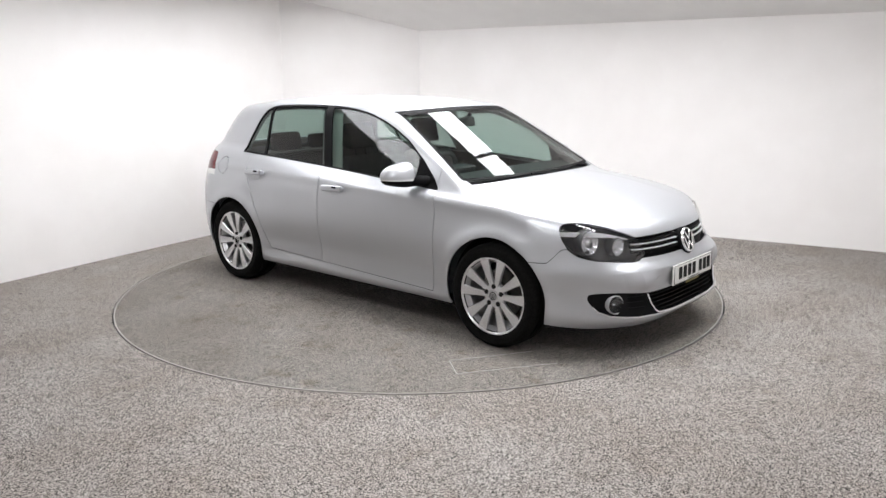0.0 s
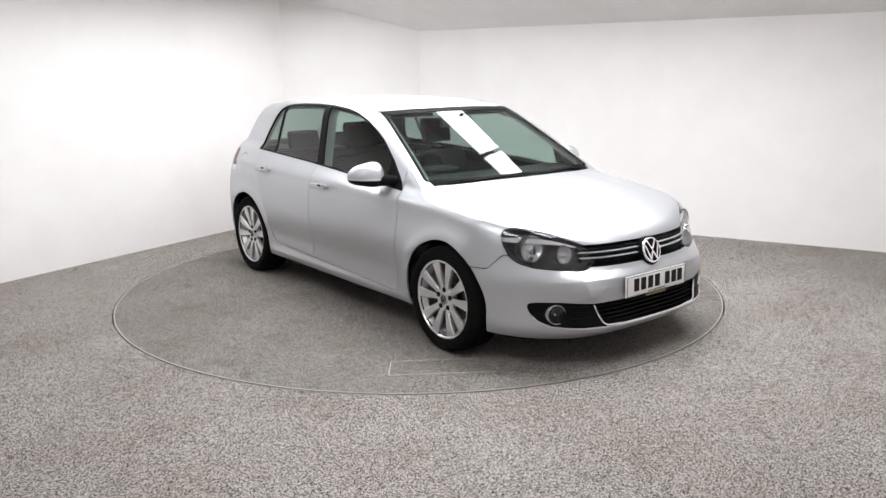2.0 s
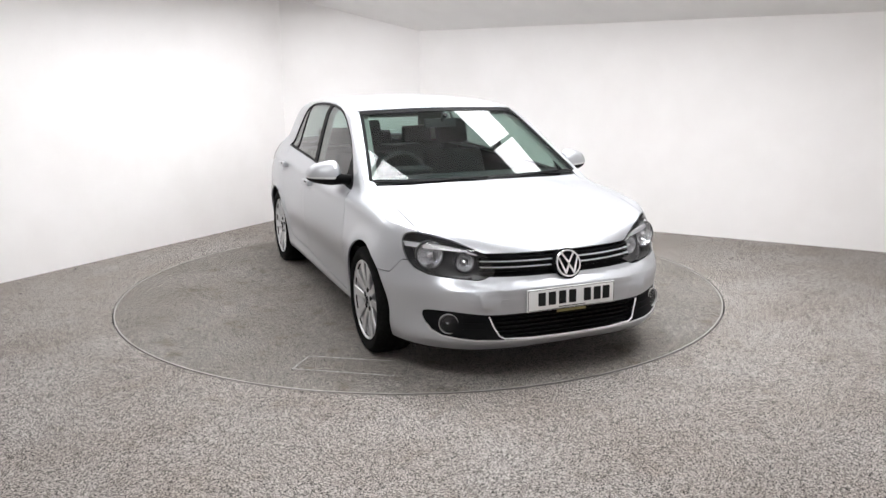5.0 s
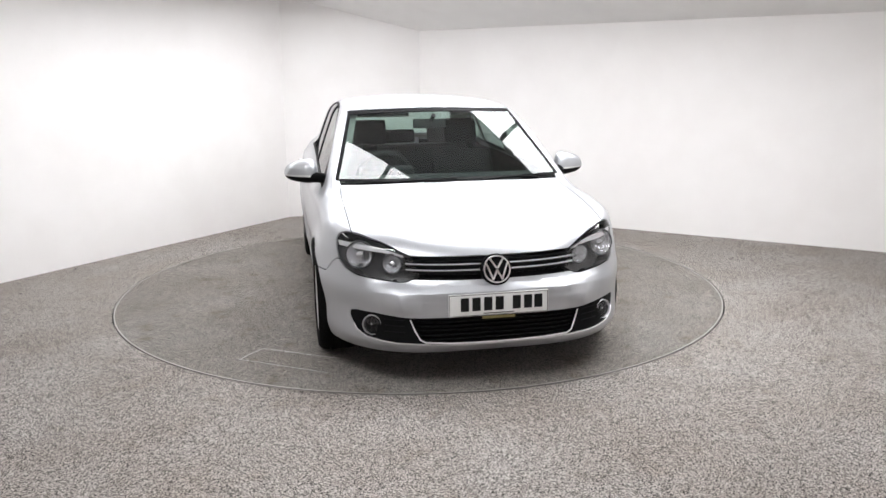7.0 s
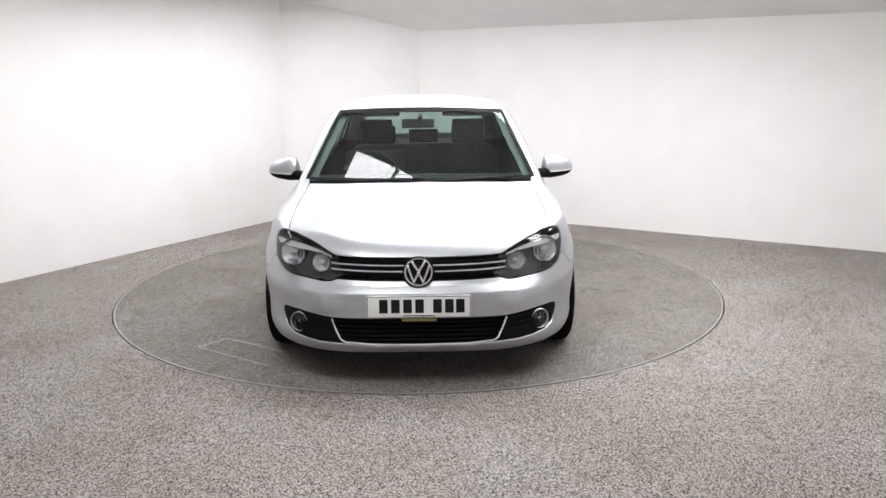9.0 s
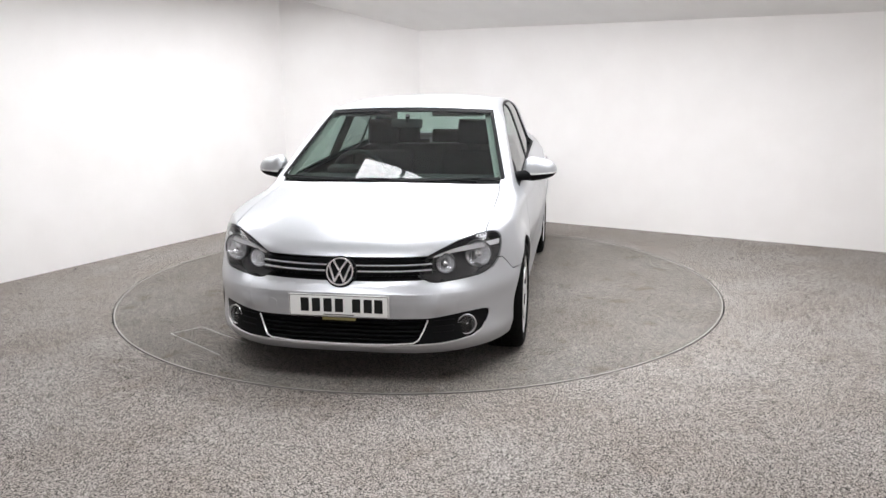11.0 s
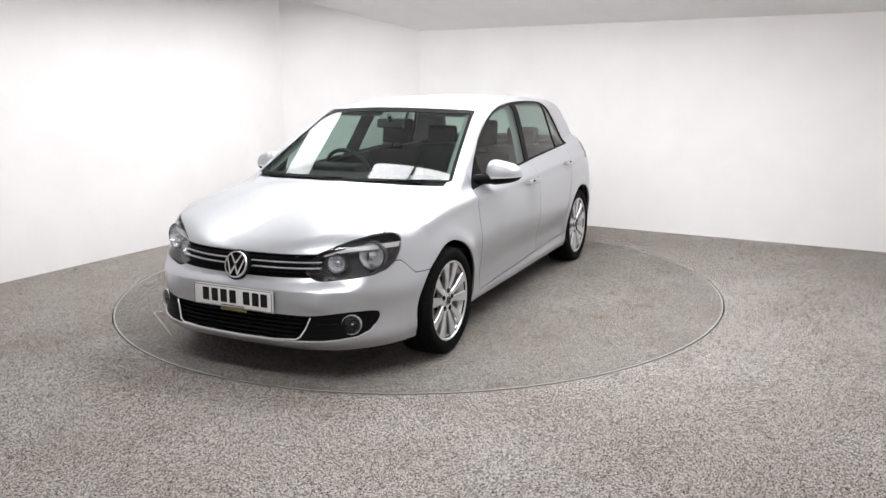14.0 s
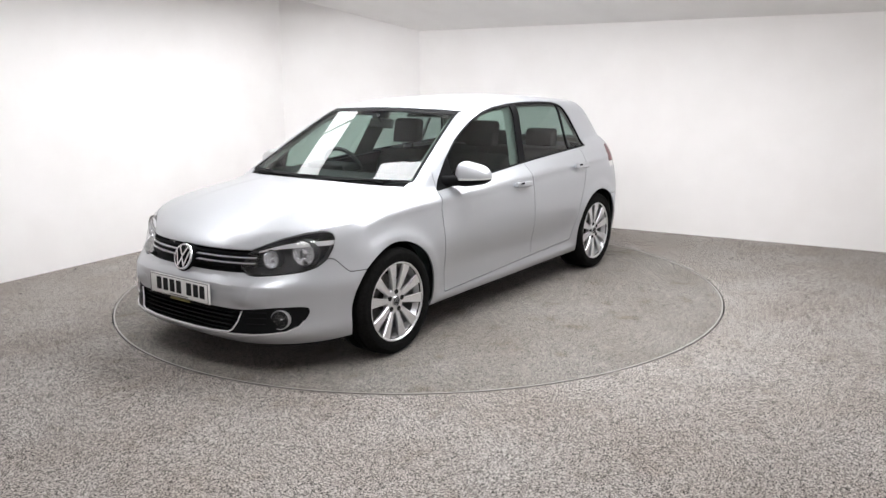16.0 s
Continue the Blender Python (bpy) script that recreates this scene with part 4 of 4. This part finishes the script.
    # brake caliper
    bm = bmesh.new()
    ring_mesh(bm, [(0.095, -0.035), (0.155, -0.035), (0.155, 0.03), (0.095, 0.03)], m @ pose(0, 0, 0, 0, -spin + 200), 10, arc=(-0.45, 0.45))
    part("caliper", bm, STEEL, w)
    # arch liner on the body
    bm = bmesh.new()
    out = side_y(x, HUB_Z + ARCH_R + 0.02) - 0.085
    mm = Matrix.Translation((x, 0, HUB_Z))
    ring_mesh(bm, [(0.0, sgn * 0.52), (ARCH_R + 0.006, sgn * 0.52), (ARCH_R + 0.006, sgn * out)], mm, 40, arc=(-0.08, math.pi + 0.08), close=False)
    part("arch_liner", bm, DARK, car, "dark wheel arch liner")


def cushion(bm, outline_pts, y0, y1, bevel=0.03):
    """A padded slab: a side outline in x and z, carried across from y0 to y1."""
    before = set(bm.verts)
    a = [bm.verts.new((x, y0, z)) for x, z in outline_pts]
    b = [bm.verts.new((x, y1, z)) for x, z in outline_pts]
    n = len(a)
    for i in range(n):
        bm.faces.new((a[i], a[(i + 1) % n], b[(i + 1) % n], b[i]))
    bm.faces.new(a)
    bm.faces.new(b)
    es = list({e for v in bm.verts if v not in before for e in v.link_edges})
    bmesh.ops.bevel(bm, geom=es, offset=bevel, segments=3, profile=0.6, affect="EDGES", clamp_overlap=True)
    return bm


def seat(car, y, x=0.0):
    bm = bmesh.new()
    cushion(bm, [(x + 0.34, 0.40), (x + 0.36, 0.52), (x - 0.12, 0.47), (x - 0.14, 0.36)], y - 0.25, y + 0.25, 0.04)
    ob = part("front_seat", bm, FABRIC, car, "dark cloth front seat")
    bm = bmesh.new()
    cushion(bm, [(x - 0.06, 0.45), (x - 0.27, 0.97), (x - 0.33, 1.02), (x - 0.40, 0.99), (x - 0.22, 0.42)], y - 0.24, y + 0.24, 0.05)
    part("seat_back", bm, FABRIC, ob)
    bm = bmesh.new()
    cushion(bm, [(x - 0.315, 1.06), (x - 0.35, 1.23), (x - 0.39, 1.255), (x - 0.43, 1.23), (x - 0.40, 1.06)], y - 0.125, y + 0.125, 0.06)
    part("head_restraint", bm, FABRIC, ob)
    for s in (-0.05, 0.05):
        bm = bmesh.new()
        tube(bm, [(x - 0.35, y + s, 0.98), (x - 0.375, y + s, 1.09)], 0.006, 8)
        part("restraint_post", bm, DASH, ob)


def interior(car):
    bm = bmesh.new()
    cushion(bm, [(1.0, 0.60), (1.02, 0.88), (0.9, 0.935), (0.70, 0.945), (0.56, 0.93), (0.50, 0.86), (0.52, 0.62)], -0.70, 0.70, 0.03)
    dash = part("dashboard", bm, DASH, car, "dark soft dashboard")
    bm = bmesh.new()
    cushion(bm, [(0.60, 0.92), (0.62, 0.975), (0.50, 0.985), (0.45, 0.97), (0.46, 0.90)], -0.53, -0.17, 0.02)
    part("instrument_hood", bm, DASH, dash)
    # steering wheel, right-hand drive
    m = pose(0.40, -0.35, 0.90, 0, 0, 0) @ pose(0, 0, 0, 0, 24, 0) @ pose(0, 0, 0, 0, 0, 90)
    bm = bmesh.new()
    c = [(0.185 * math.cos(a), 0, 0.185 * math.sin(a)) for a in (2 * math.pi * k / 40 for k in range(40))]
    tube(bm, [m @ Vector(p) for p in c], 0.015, 10, True)
    sw = part("steering_wheel", bm, DASH, car, "dark three-spoke steering wheel")
    bm = bmesh.new()
    ring_mesh(bm, [(0.0, -0.03), (0.05, -0.03), (0.07, 0.0), (0.06, 0.03), (0.0, 0.035)], m, 24, close=False)
    for a in (0, 180, 270):
        box(bm, (0.12, 0.018, 0.035), m @ pose(0, 0, 0, 0, -a, 0) @ pose(0.12, 0, 0), 0.006)
    part("wheel_hub", bm, DASH, sw)
    bm = bmesh.new()
    for a in (0, 180):
        box(bm, (0.05, 0.006, 0.022), m @ pose(0, 0, 0, 0, -a, 0) @ pose(0.105, -0.012, 0), 0.002)
    part("wheel_trim", bm, ALLOY, sw)
    seat(car, -0.36, 0.02)
    seat(car, 0.36, 0.02)
    bm = bmesh.new()
    cushion(bm, [(-0.55, 0.36), (-0.53, 0.52), (-1.02, 0.48), (-1.02, 0.34)], -0.62, 0.62, 0.04)
    rear = part("rear_bench", bm, FABRIC, car, "dark cloth rear bench")
    bm = bmesh.new()
    cushion(bm, [(-0.97, 0.46), (-1.16, 0.98), (-1.26, 0.98), (-1.12, 0.42)], -0.62, 0.62, 0.04)
    part("bench_back", bm, FABRIC, rear)
    for yy in (-0.38, 0.0, 0.38):
        bm = bmesh.new()
        h = 0.0 if yy else -0.03
        cushion(bm, [(-1.15, 1.0), (-1.17, 1.13 + h), (-1.21, 1.15 + h), (-1.25, 1.13 + h), (-1.24, 1.0)], yy - 0.13, yy + 0.13, 0.04)
        part("rear_restraint", bm, FABRIC, rear)
    bm = bmesh.new()
    box(bm, (0.62, 1.2, 0.02), pose(-1.55, 0, 0.93), 0.006)
    part("parcel_shelf", bm, DASH, car, "dark parcel shelf")
    bm = bmesh.new()
    box(bm, (2.6, 1.4, 0.02), pose(-0.4, 0, 0.27), 0.006)
    part("cabin_floor", bm, DASH, car)
    # inner mirror
    bm = bmesh.new()
    box(bm, (0.03, 0.23, 0.065), pose(0.36, -0.02, 1.255, 0, -12, -8), 0.014, 3)
    im = part("inner_mirror", bm, DASH, car, "dark rear-view mirror on the windscreen")
    bm = bmesh.new()
    tube(bm, [(0.42, 0, 1.315), (0.375, -0.01, 1.275)], 0.014, 10)
    part("mirror_stem", bm, DASH, im)
    for yy in (-0.33, 0.33):
        bm = bmesh.new()
        box(bm, (0.17, 0.36, 0.014), pose(0.21, yy, 1.335, 0, 20, 0), 0.006)
        part("sun_visor", bm, LINING, car, "folded grey sun visor")


def wipers(car):
    for y0, y1 in ((-0.60, 0.02), (-0.02, 0.58)):
        pts = []
        for k in range(13):
            u = k / 12
            yy = y0 + (y1 - y0) * u
            zz = 0.958 + 0.022 * u
            pts.append((1.095 - 0.25 * yy * yy - 0.03 * u, yy, zz - 0.022))
        bm = bmesh.new()
        tube(bm, pts, 0.006, 6)
        ob = part("wiper", bm, BLACK, car, "black windscreen wiper resting on the scuttle")
        bm = bmesh.new()
        tube(bm, [(1.11 - 0.25 * y1 * y1, y1 - 0.02, 0.940), (1.10 - 0.25 * y1 * y1, y1 - 0.16, 0.952), (1.085 - 0.22 * y1 * y1, (y0 + y1) / 2 + 0.1, 0.952)], 0.009, 8)
        part("wiper_arm", bm, BLACK, ob)


def hatchback():
    car = new("car")
    lamps = body(car)
    front_details(car, lamps)
    handles(car)
    for sgn in (-1, 1):
        mirror(car, sgn)
        wheel_at(car, WB, sgn, 0 if sgn < 0 else -8)
        wheel_at(car, -WB, sgn, 6 if sgn < 0 else 12)
    interior(car)
    wipers(car)
    return tagged(car, "silver five-door hatchback with alloy wheels on the turntable", "car")


car = hatchback()


def motions():
    """The turntable and the car on it turn together at an even rate."""
    rows, spins = [], []
    for k in range(17):
        t = SECONDS * k / 16
        a = -42.82 - 5.3438 * t
        turn = pose(0, 0, 0, 0, 0, a)
        spins.append((t, turn))
        rows.append((t, turn @ Matrix.Translation((0.0632, 0.0216, 0.0))))
    walk(table, spins)
    walk(car, rows)


motions()
